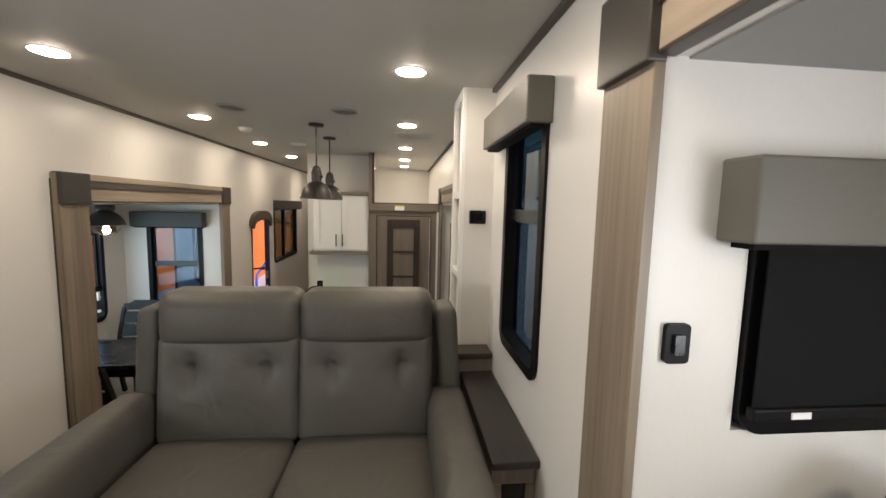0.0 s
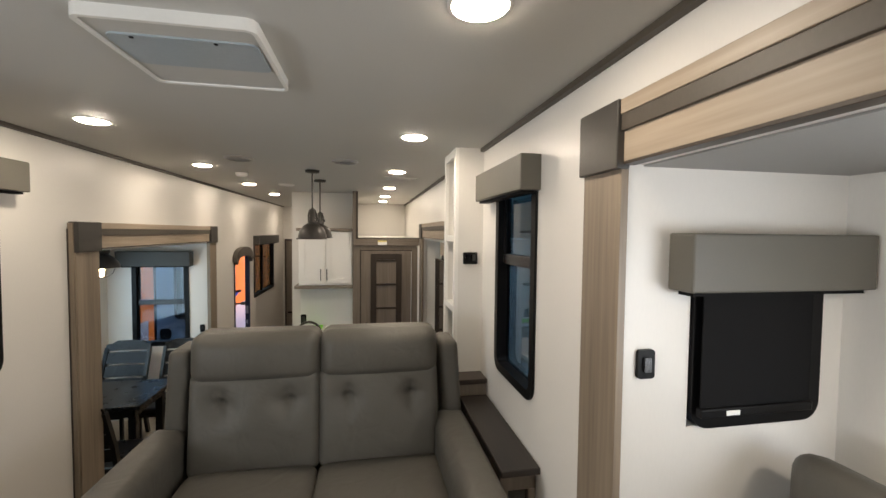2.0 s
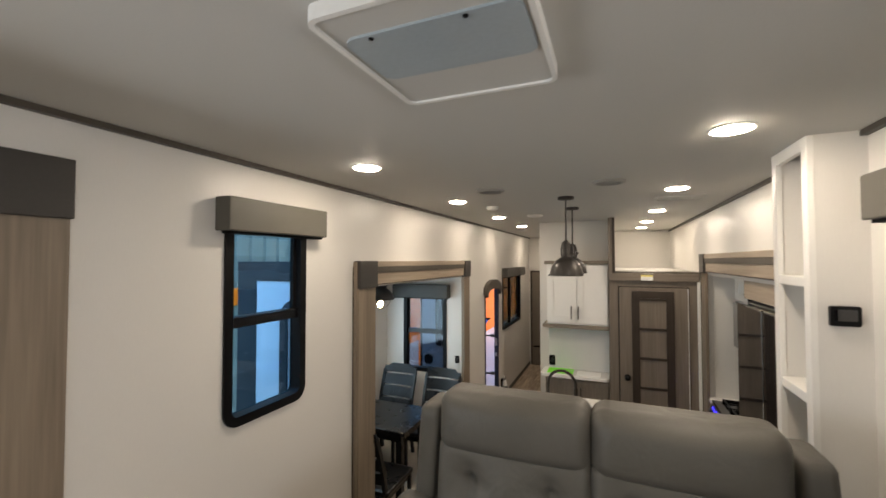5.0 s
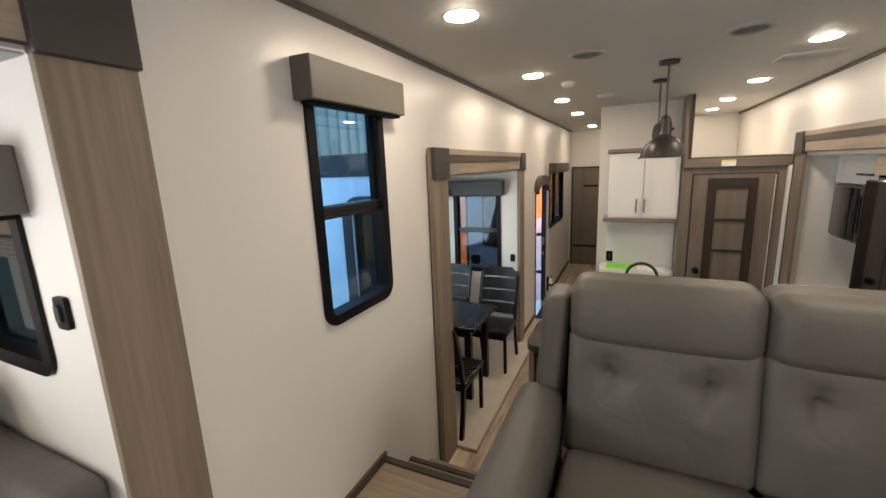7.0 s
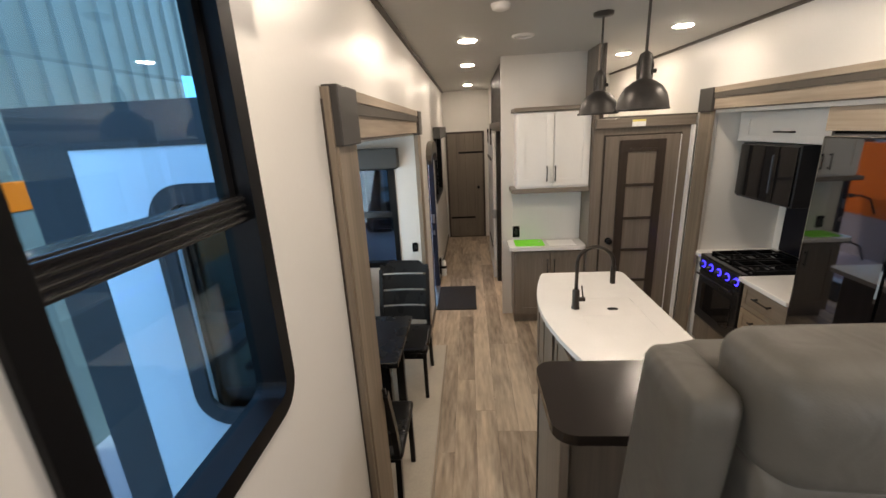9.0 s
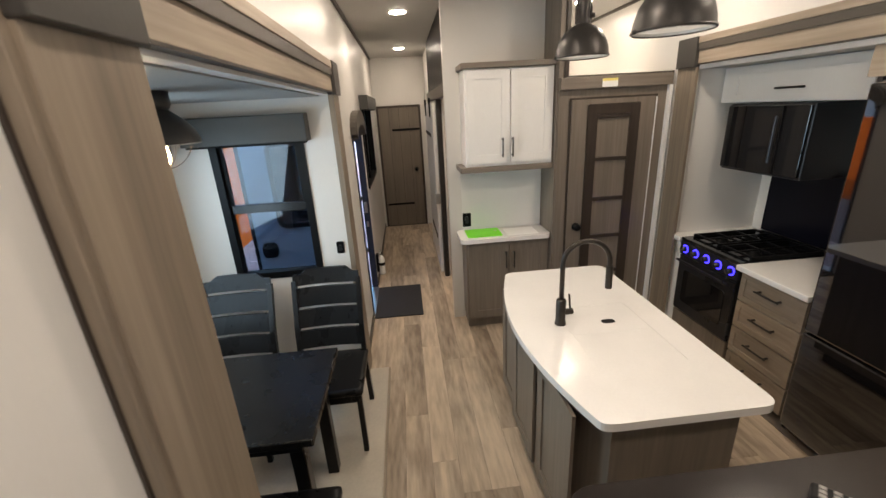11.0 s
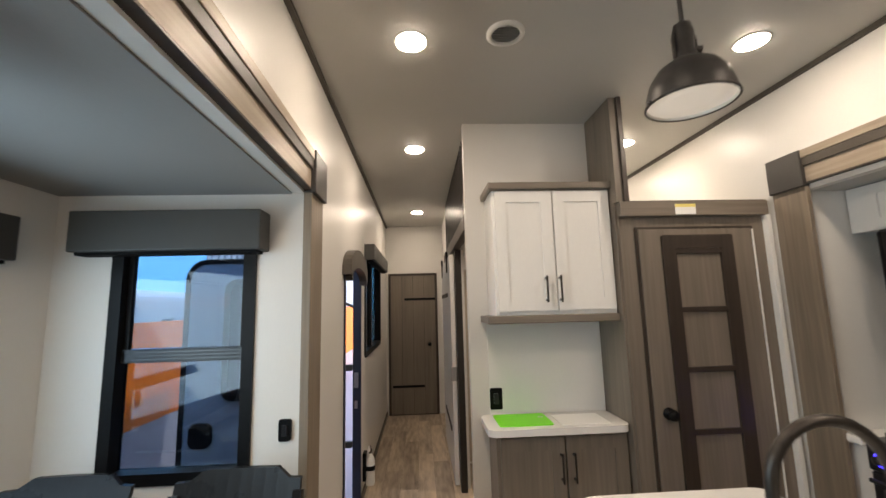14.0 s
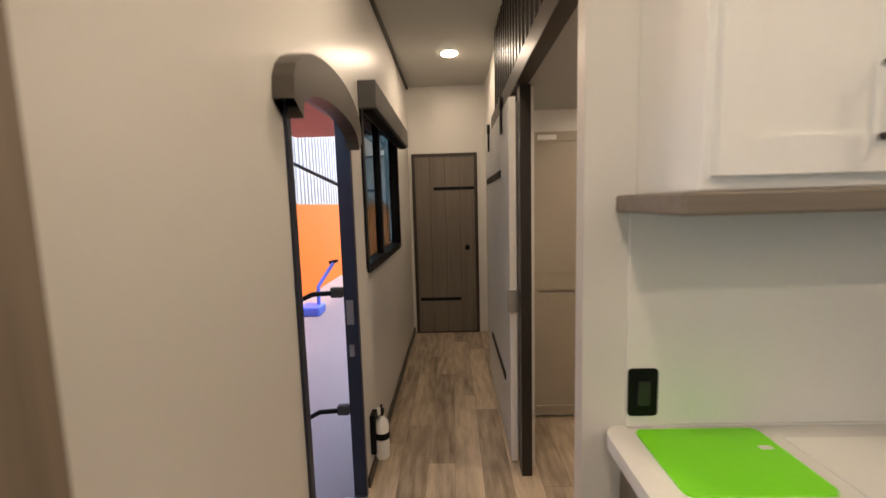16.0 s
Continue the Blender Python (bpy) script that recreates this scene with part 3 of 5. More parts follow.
# ---- windows ----
def trailer_window(n, axis, face, side, u0, u1, z0, z1, rail, label, radius=0.08, upright=False, tint=None):
    """Black rounded frame, meeting rail and two tinted panes, set in an opening. face: inner wall face, side: the way into the room."""
    a = face + side * 0.012
    th = -side * 0.075
    lo, hi = sorted((a, a + th))
    w = structure("window_%d" % n, ring(axis, lo, hi - lo, u0 - 0.025, u1 + 0.025, z0 - 0.025, z1 + 0.025, 0.046, radius), M_BLACK, label, "window")
    mid = face - side * 0.035
    def slab(ua, ub, za, zb, d0, d1):
        l, h = sorted((d0, d1))
        return box(l, h, ua, ub, za, zb, 0.002) if axis == "x" else box(ua, ub, l, h, za, zb, 0.002)
    if upright:
        part("meeting_rail", slab(rail - 0.022, rail + 0.022, z0 + 0.02, z1 - 0.02, mid - 0.02, mid + 0.025), M_BLACK, w)
        panes = ((u0 + 0.02, rail, z0 + 0.02, z1 - 0.02, 0), (rail, u1 - 0.02, z0 + 0.02, z1 - 0.02, 0.012))
    else:
        part("meeting_rail", slab(u0 + 0.018, u1 - 0.018, rail - 0.028, rail + 0.028, mid - 0.02, mid + 0.026), M_RAIL, w)
        for k in range(4):
            zr = rail - 0.021 + k * 0.014
            part("rail_ridge", slab(u0 + 0.02, u1 - 0.02, zr - 0.003, zr + 0.003, mid - 0.022, mid + 0.033), M_RAIL, w)
        part("sash", ring(axis, *((mid - 0.012, 0.024)), u0 + 0.02, u1 - 0.02, rail, z1 - 0.022, 0.022, 0.012), M_BLACK, w)
        panes = ((u0 + 0.02, u1 - 0.02, rail, z1 - 0.02, 0), (u0 + 0.02, u1 - 0.02, z0 + 0.02, rail, 0.012))
    for ua, ub, za, zb, d in panes:
        p = part("pane", slab(ua, ub, za, zb, mid - side * d - 0.002, mid - side * d + 0.002), tint or M_PANE, w, "blue-grey tinted glass")
        p.visible_shadow = False
    return w


def valance(axis, face, side, u0, u1, z0, z1, material, label, group="window valances", deep=0.095):
    a, b = sorted((face, face + side * deep))
    bm = box(a, b, u0, u1, z0, z1, 0.006) if axis == "x" else box(u0, u1, a, b, z0, z1, 0.006)
    at = ((a + b) / 2, (u0 + u1) / 2, z0) if axis == "x" else ((u0 + u1) / 2, (a + b) / 2, z0)
    v = thing("window_valance", at, label, "valance", group)
    part("box", bm, material, v)
    l, h = (a + 0.02, b - 0.02)
    g = box(l, h, u0 + 0.02, u1 - 0.02, z0 - 0.012, z0 + 0.002) if axis == "x" else box(u0 + 0.02, u1 - 0.02, l, h, z0 - 0.012, z0 + 0.002)
    part("roller", g, M_SHADE, v, "black rolled shade underneath")
    return v


trailer_window(1, "x", XL, 1, *WIN_L, 1.95, "black-framed tinted window with rounded corners beside the steps", tint=M_PANE_L)
valance("x", XL, 1, 1.695, 2.365, 2.385, 2.54, M_VAL, "grey-brown padded valance above a black-framed window")
trailer_window(2, "x", XR, -1, *WIN_R, 2.06, "black-framed tinted window with rounded corners beside the sofa", tint=M_PANE_D)
valance("x", XR, -1, 1.515, 2.24, 2.385, 2.54, M_VAL, "grey-brown padded valance above a black-framed window")
trailer_window(3, "y", 0.93, -1, 0.8, 1.22, 1.64, 2.1, 1.95, "small black-framed window behind a lowered shade", 0.06)
valance("y", 0.93, -1, 0.69, 1.33, 2.04, 2.205, M_VAL, "grey-brown padded valance above a lowered black shade")
shade = thing("roller_shade", (1.0, 0.91, 1.66), "lowered black roller shade with a hem bar", "shade")
part("cloth", box(0.785, 1.175, 0.895, 0.899, 1.68, 2.045), M_SHADE, shade)
part("hem_bar", box(0.78, 1.18, 0.885, 0.91, 1.66, 1.69, 0.006), M_BLACK, shade, "black hem bar")
part("tag", box(0.865, 0.91, 0.882, 0.886, 1.668, 1.682), M_PAPER, shade, "small white printed tag")
trailer_window(4, "y", 0.97, -1, -2.73, -2.27, 1.62, 2.1, 1.95, "small black-framed window in the slide-out", 0.06, tint=M_PANE_D)
valance("y", 0.97, -1, -2.84, -2.19, 2.05, 2.215, M_VAL, "grey-brown padded valance in the slide-out")
trailer_window(5, "y", 4.97, -1, -2.75, -2.215, 0.9, 1.88, 1.37, "black-framed tinted window behind the dining chairs", 0.04)
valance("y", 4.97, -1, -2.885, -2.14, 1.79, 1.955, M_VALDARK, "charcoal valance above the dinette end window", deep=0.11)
trailer_window(6, "x", XD, 1, 3.3, 4.62, 0.85, 1.83, 1.165, "wide black-framed window with rounded corners beside the table", 0.1, tint=M_PANE_C)
for z, h in ((1.1, 0.09), (0.945, 0.03)):
    lt = thing("sash_latch", (XD + 0.02, 4.51, z), "small white plastic latch on the window sash", "latch", "window sash latches")
    part("body", box(XD + 0.012, XD + 0.03, 4.495, 4.525, z - h / 2, z + h / 2, 0.005), M_PLASTIC, lt)
    part("tab", box(XD + 0.03, XD + 0.038, 4.5, 4.52, z - h / 4, z, 0.003), M_PLASTIC, lt)
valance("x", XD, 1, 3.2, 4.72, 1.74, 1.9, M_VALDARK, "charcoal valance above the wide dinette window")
trailer_window(7, "y", 2.98, 1, -2.7, -2.2, 0.9, 1.88, 1.37, "black-framed tinted window at the near end of the dinette", 0.08, tint=M_PANE_D)
structure("window_surround", ring("y", 2.884, 0.02, -2.78, -2.13, 0.86, 1.94, 0.075, 0.15), M_RIM, "dark grey rounded outer rim of the slide-out window", "window")
trailer_window(8, "x", XL, 1, *WIN_H, 7.55, "black-framed sliding window in the hall", 0.05, upright=True, tint=M_PANE_D)
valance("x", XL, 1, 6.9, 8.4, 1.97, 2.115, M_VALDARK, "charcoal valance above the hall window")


# ---- doors ----
def bar_door(n, x0, x1, y, z1):
    d = structure("door_%d" % n, box(x0, x1, y - 0.02, y - 0.002, 0.012, z1), M_DOORWOOD, "closed grey-brown plank door with black strap bars", "door")
    part("strap", box(x0 + 0.2, x1, y - 0.026, y - 0.019, 1.62, 1.655, 0.002), M_BLACK, d, "black strap bar")
    part("strap", box(x0 + 0.02, x1 - 0.17, y - 0.026, y - 0.019, 0.375, 0.41, 0.002), M_BLACK, d, "black strap bar")
    part("knob", lathe([(0, -0.06), (0.022, -0.055), (0.026, -0.04), (0.012, -0.03), (0.012, -0.01), (0.028, -0.006), (0.028, 0)], (x1 - 0.09, y - 0.02, 0.98), 16, "y"), M_BLACK, d, "black door knob", True)
    part("door_frame", ring("y", y - 0.03, 0.03, x0 - 0.035, x1 + 0.035, -0.02, z1 + 0.035, 0.035, 0.003, 2), M_ESP, d, "dark espresso frame")
    for k in (1, 2, 3):
        xx = x0 + (x1 - x0) * k / 4
        part("groove", box(xx - 0.002, xx + 0.002, y - 0.0215, y - 0.0195, 0.02, z1 - 0.01), M_ESP, d)


bar_door(1, -1.93, -1.28, 9.288, 1.985)

barn = thing("barn_door", (-1.2, 7.55, 0.02), "pale blue-grey sliding barn door with black straps", "door")
leaf = part("leaf", box(-1.225, -1.19, 6.9, 8.2, 0.02, 2.0, 0.003), M_CABWHITE, barn)
part("edge_strip", box(-1.227, -1.188, 6.885, 6.9, 0.02, 2.0, 0.002), M_WHITE, barn, "white edge strip")
part("strap", box(-1.232, -1.224, 7.25, 8.2, 1.62, 1.66), M_BLACK, barn, "black strap bar")
part("strap", box(-1.232, -1.224, 7.1, 7.9, 0.4, 0.44), M_BLACK, barn, "black strap bar")
part("latch", box(-1.24, -1.18, 6.875, 6.888, 0.88, 1.0, 0.003), M_STEEL, barn, "steel latch plate")
for y in (7.1, 7.9):
    part("roller", lathe([(0, -0.01), (0.035, -0.01), (0.035, 0.01), (0, 0.01)], (-1.238, y, 2.02), 20, "x"), M_BLACK, barn, "black roller wheel")
    part("hanger", box(-1.245, -1.232, y - 0.02, y + 0.02, 1.85, 2.02, 0.002), M_BLACK, barn)

bath = thing("bath_panel_door", (-0.8, 7.39, 0.0), "beige two-panel door inside the bathroom", "door")
shaker(bath, "upper_panel", "-y", 7.398, -1.05, -0.62, 0.95, 1.9, M_BATHDOOR, 0.03, 0.05)
shaker(bath, "lower_panel", "-y", 7.398, -1.05, -0.62, 0.03, 0.95, M_BATHDOOR, 0.03, 0.05)
for z0, z1 in ((0.95, 1.9), (0.03, 0.95)):
    part("bead", ring("y", 7.362, 0.016, -1.005, -0.665, z0 + 0.045, z1 - 0.045, 0.016, 0.004, 2), M_BATHDOOR, bath)
part("tape", box(-0.98, -0.86, 7.361, 7.366, 1.85, 1.88), M_PAPER, bath, "strip of white tape")

# entry opening: arched hood, dark jamb, door swung open outside
arc = bmesh.new()
pts = []
for k in range(17):
    a = math.pi * k / 16
    pts.append((6.27 - 0.41 * math.cos(a), 1.76 + 0.2 * math.sin(a) ** 0.7))
vo = [[arc.verts.new((XL + d, y, z)) for y, z in pts] for d in (0.0, 0.06)]
vi = [[arc.verts.new((XL + d, 6.27 + (y - 6.27) * 0.84, 1.72 + (z - 1.76) * 0.55)) for y, z in pts] for d in (0.0, 0.06)]
for k in range(16):
    for a, b in ((vo[0], vo[1]), (vi[0], vi[1]), (vo[0], vi[0]), (vo[1], vi[1])):
        arc.faces.new((a[k], a[k + 1], b[k + 1], b[k]))
structure("entry_hood", arc, M_TRIM, "grey-brown arched hood over the entry door", "trim")
jamb = structure("entry_jamb", ring("x", XL - 0.055, 0.065, 5.925, 6.665, -0.02, 1.885, 0.03, 0.02), M_NAVY, "dark painted metal jamb of the entry door", "door frame")
part("strike_plate", box(XL - 0.045, XL - 0.01, 6.63, 6.638, 0.9, 1.02, 0.003), M_STEEL, jamb, "steel strike plate")
part("strike_plate", box(XL - 0.04, XL - 0.015, 6.63, 6.638, 0.74, 0.8, 0.003), M_STEEL, jamb, "small steel strike plate")
part("threshold", box(XL - 0.1, XL + 0.02, 5.95, 6.62, -0.02, 0.012), M_STEEL, jamb, "metal threshold")
ed = thing("entry_door", (-2.1, 5.9, -0.02), "open white entry door, skin darkened for shade, with a rounded dark window", "door")
part("leaf", plate("y", 5.87, 0.04, -2.965, -2.12, -0.02, 1.86, 0.12, 8), M_SHADEDSKIN, ed)
part("edge_seal", ring("y", 5.864, 0.05, -2.978, -2.11, -0.03, 1.872, 0.03, 0.132, 8), M_BLACK, ed, "black rubber edge seal")
part("door_window", ring("y", 5.852, 0.02, -2.73, -2.4, 0.995, 1.74, 0.036, 0.07), M_BLACK, ed, "black rounded window frame")
part("pane", plate("y", 5.861, 0.006, -2.7, -2.43, 1.02, 1.715, 0.04), M_GLOSS, ed, "dark glass")
part("latch_box", plate("y", 5.85, 0.024, -2.907, -2.772, 0.727, 0.873, 0.045), M_BLACK, ed, "black paddle latch")
for z in (0.73, 0.14):
    gr = thing("grab_rail", (-2.3, 6.6, z - 0.1), "black tubular grab rail outside the entry", "grab rail", "entry grab rails")
    part("bar", tube([(-2.06, 6.63, z + 0.33), (-2.2, 6.62, z + 0.325), (-2.3, 6.6, z + 0.28), (-2.36, 6.58, z + 0.1)], 0.012), M_BLACK, gr)
    part("bracket", box(-2.115, -2.055, 6.615, 6.65, z + 0.305, z + 0.355, 0.008), M_RIM, gr)

# pantry door with a ladder-like panel
pd = structure("door_2", box(-0.26, 0.41, 5.4, 5.425, 0.03, 1.94, 0.003), M_GREY, "closed greige pantry door with a dark ladder panel", "door")
part("door_gap", ring("y", 5.409, 0.012, -0.275, 0.425, 0.015, 1.955, 0.016, 0.003, 2), M_ESP, pd, "dark gap round the door")
part("ladder_frame", ring("y", 5.385, 0.018, -0.135, 0.281, 0.1, 1.904, 0.077, 0.012, 4, 0.004), M_ESP, pd, "dark espresso ladder frame")
for z in (0.52, 0.842, 1.164, 1.486, 1.812):
    part("rung", box(-0.062, 0.208, 5.387, 5.402, z - 0.014, z + 0.014, 0.002), M_ESP, pd, "dark espresso rung")
part("knob", lathe([(0, -0.065), (0.024, -0.06), (0.03, -0.045), (0.014, -0.03), (0.014, -0.012), (0.032, -0.006), (0.032, 0)], (-0.185, 5.4, 0.94), 20, "y"), M_BLACK, pd, "black door knob", True)
# Painted highlight: a white sliver for the light along the door's right gap.
part("edge_strip", box(0.4105, 0.4165, 5.394, 5.402, 0.03, 1.935), M_WHITE, pd, "thin white strip drawing the lit door gap")
lab = thing("warning_label", (0.02, 5.383, 2.02), "white and yellow warning label stuck on the lintel", "label")
part("sheet", box(-0.04, 0.08, 5.3825, 5.3848, 2.022, 2.082), M_PAPER, lab)
part("band", box(-0.04, 0.08, 5.3815, 5.3823, 2.064, 2.082), M_YELLOW, lab, "yellow band")


# ---- living area ----
TUFTS = []
for u in (-0.52, 0.52):
    TUFTS += [(u, 0.42, 0.05, 0.019), (u, 0.42, 0.028, 0.08), (u, 0.6, 0.012, 0.022), (u, 0.26, 0.016, 0.022), (u, 0.12, 0.008, 0.03)]
    TUFTS += [(u * 0.72, 0.4, 0.006, 0.03), (u * 1.25, 0.44, 0.006, 0.03)]


def loveseat():
    s = thing("loveseat", (-0.42, 1.75, UP), "grey upholstered reclining loveseat with tufted back cushions", "sofa")
    part("base", box(-1.05, 0.2, 1.36, 2.16, UP, 0.84, 0.02), M_SOFA, s)
    for x0, x1 in ((-1.04, -0.416), (-0.424, 0.2)):
        xm, hw = (x0 + x1) / 2, (x1 - x0) / 2
        part("seat_cushion", puffed((xm, 1.63, 0.92), (hw, 0.35, 0.11), 0.05, "+z", 0.03), M_SOFA, s, "", True)
        part("front_panel", puffed((xm, 1.31, 0.74), (hw, 0.05, 0.15), 0.04, "-y", 0.015), M_SOFA, s, "", True)
        part("back_cushion", puffed((xm, 2.05, 1.24), (hw, 0.09, 0.25), 0.042, "-y", 0.035, TUFTS, 44, 0.12), M_SOFA, s, "tufted back cushion", True)
        part("headrest", puffed((xm, 2.115, 1.56), (hw, 0.105, 0.125), 0.062, "-y", 0.045, (), 18, 0.05), M_SOFA, s, "", True)
    part("back_shell", puffed((-0.4, 2.26, 1.2), (0.69, 0.07, 0.39), 0.04, "-y", 0.0), M_SOFA, s, "", True)
    for x in (-1.095, 0.265):
        wing = puffed((x, 2.18, 1.32), (0.056, 0.11, 0.28), 0.035, "-y", 0.01)
        for v in wing.verts:
            v.co.x += math.copysign(max(0.0, 1.6 - v.co.z) * 0.07, x)
        part("wing", wing, M_SOFA, s, "", True)
    for x in (-1.155, 0.272):
        part("arm", puffed((x, 1.7, 0.92), (0.095, 0.42, 0.285), 0.06, "+z", 0.012), M_SOFA, s, "", True)
    return s


loveseat()

console = thing("console_table", (-0.45, 2.63, 0.0), "dark glossy console behind the sofa on a wood half wall", "console")
part("body", box(-1.27, 0.36, 2.48, 2.8, 0, 1.165, 0.004), M_GREY, console)
part("side_panel", box(-1.29, -1.262, 2.44, 2.815, 0, 1.165, 0.003), M_GREY, console)
part("corner_strip", box(-1.294, -1.275, 2.802, 2.822, 0, 1.165, 0.002), M_ESP, console, "dark corner strip")
part("tabletop", plate("z", 1.166, 0.036, -1.31, 0.36, 2.43, 2.83, 0.07), M_CONSOLE, console, "dark glossy tabletop with rounded corners")
ledge = thing("end_table", (0.45, 1.85, UP), "narrow dark wooden end table between sofa and wall", "table")
part("tabletop", box(0.372, 0.546, 1.455, 2.25, 1.175, 1.205, 0.005), M_LEDGE, ledge, "dark brown tabletop")
part("body", box(0.38, 0.545, 1.5, 2.24, 1.09, 1.175, 0.003), M_GREY, ledge)
for y in (1.5, 2.2):
    for x in (0.385, 0.51):
        part("leg", box(x, x + 0.035, y, y + 0.035, UP, 1.09, 0.003), M_GREY, ledge)
back_rail = thing("ledge_rail", (0.45, 2.32, 1.2), "dark brown capped ledge below the column", "ledge")
part("panel", box(0.366, 0.546, 2.26, 2.39, UP, 1.275), M_GREY, back_rail)
part("cap", box(0.355, 0.546, 2.24, 2.39, 1.275, 1.305, 0.004), M_ESP, back_rail, "dark brown cap")

remote = thing("remote_control", (-0.785, 2.68, 1.202), "black remote control with coloured buttons on the console", "remote control")
rm = Matrix.Translation((-0.785, 2.68, 1.202)) @ Matrix.Rotation(radians(-48), 4, "Z")
part("body", turned(box(-0.095, 0.095, -0.023, 0.023, 0, 0.02, 0.006), rm), M_BLACK, remote)
for k in range(8):
    for j in (-0.012, 0, 0.012):
        mt = M_RED if (k == 6 and j < 0) else (M_GREEN if k == 6 and j == 0 else M_GREYPL)
        part("button", turned(box(-0.084 + k * 0.021, -0.073 + k * 0.021, j - 0.004, j + 0.004, 0.019, 0.0225), rm), mt, remote)


def slide_sofa(s, x_wall, y1, arm_half, arm_top):
    """Grey sofa along the outer wall of a living slide-out; s: the way to that wall."""
    t = thing("slide_sofa", (x_wall - s * 0.3, y1 - 0.8, UP + 0.02), "grey upholstered sofa along the slide-out wall", "sofa", "slide-out sofas")
    z = UP + 0.02
    xs = sorted((x_wall - s * 0.01, x_wall - s * 0.34))
    part("base", box(*sorted((x_wall - s * 0.05, x_wall - s * 0.6)), y1 - 1.75, y1 - 0.02, z, z + 0.28, 0.02), M_SOFA, t)
    for k in range(2):
        ym = y1 - 0.46 - k * 0.83
        cushion = puffed(((xs[0] + xs[1]) / 2, ym, z + 0.68), (0.16, 0.4, 0.37), 0.09, "-x" if s > 0 else "+x", 0.03)
        for v in cushion.verts:
            v.co.z -= max(0.0, v.co.z - z - 0.5) * 1.1 * abs(v.co.x - (x_wall - s * 0.34))
        part("back_cushion", cushion, M_SOFA, t, "", True)
        part("seat_cushion", puffed((x_wall - s * 0.38, ym, z + 0.36), (0.24, 0.4, 0.1), 0.05, "+z", 0.02), M_SOFA, t, "", True)
    part("arm", puffed((x_wall - s * (0.02 + arm_half), y1 - 0.07, z + arm_top / 2), (arm_half, 0.075, arm_top / 2), 0.05, "+z", 0.01), M_SOFA, t, "", True)


slide_sofa(1, 1.33, 0.9, 0.3, 0.66)
slide_sofa(-1, -2.94, 0.965, 0.42, 0.76)


def wall_switch(name, axis, at, side, u, z, w, h, label):
    t = thing(name, (at, u, z) if axis == "x" else (u, at, z), label, "switch")
    a, b = sorted((at, at + side * 0.012))
    part("plate", plate(axis, a, b - a, u - w / 2, u + w / 2, z - h / 2, z + h / 2, 0.01), M_BLACK, t)
    a, b = sorted((at + side * 0.01, at + side * 0.02))
    part("rocker", plate(axis, a, b - a, u - w / 5, u + w / 5, z - h / 4, z + h / 4, 0.004), M_SATIN, t)
    return t


wall_switch("wall_switch", "y", 0.93, -1, 0.62, 1.822, 0.055, 0.085, "black rocker switch on the slide-out wall")
wall_switch("wall_switch", "y", 0.97, -1, -2.13, 1.8, 0.055, 0.085, "black rocker switch on the slide-out wall")
wall_switch("wall_outlet", "y", 4.97, -1, -2.054, 1.062, 0.05, 0.085, "black outlet beside the dinette window")
wall_switch("wall_outlet", "y", 5.75, -1, -1.05, 0.975, 0.075, 0.125, "black outlet on the white backsplash")
th = thing("thermostat", (0.45, 2.385, 2.03), "black touch-screen thermostat on the column", "thermostat")
part("case", plate("y", 2.374, 0.018, 0.42, 0.51, 2.0, 2.075, 0.008), M_BLACK, th)
part("screen", plate("y", 2.3715, 0.003, 0.432, 0.498, 2.02, 2.063, 0.003), M_GLOSS, th, "dark screen")

# ---- ceiling fittings ----
for k, (px, py, pz) in enumerate(PUCKS):
    p = thing("ceiling_light", (px, py, pz), "round flush warm-white ceiling light, switched on", "ceiling light", "ceiling puck lights")
    part("rim", lathe([(0.079, 0), (0.078, -0.002), (0.07, -0.003), (0.066, -0.003), (0.066, 0)], (px, py, pz), 32), M_PLASTIC, p, "white rim", True)
    part("diffuser", lathe([(0, -0.012), (0.03, -0.0112), (0.05, -0.009), (0.061, -0.006), (0.067, -0.0035)], (px, py, pz), 32), M_LED, p, "glowing diffuser", True)

vent = thing("roof_vent", (-0.67, 1.227, CEIL), "white-framed roof vent with a smoked dome", "roof vent")
flat = Matrix.Translation((-0.67, 1.227, CEIL)) @ Matrix.Rotation(radians(-90), 4, "X")
part("lip", turned(ring("y", 0, 0.032, -0.212, 0.212, -0.228, 0.228, 0.012, 0.03, 6, 0.02), flat), M_PLASTIC, vent, "thin white outer lip")
part("tray", plate("z", CEIL - 0.026, 0.006, -0.872, -0.468, 1.009, 1.445, 0.024), M_CEIL, vent)
part("dome", plate("z", CEIL - 0.0315, 0.006, -0.855, -0.478, 1.088, 1.283, 0.03), M_SKYLIGHT, vent, "smoked blue-grey panel")
for x in (-0.79, -0.585):
    part("screw", lathe([(0, -0.0345), (0.005, -0.034), (0.006, -0.031)], (x, 1.1, CEIL), 12), M_BLACK, vent, "small dark screw", True)


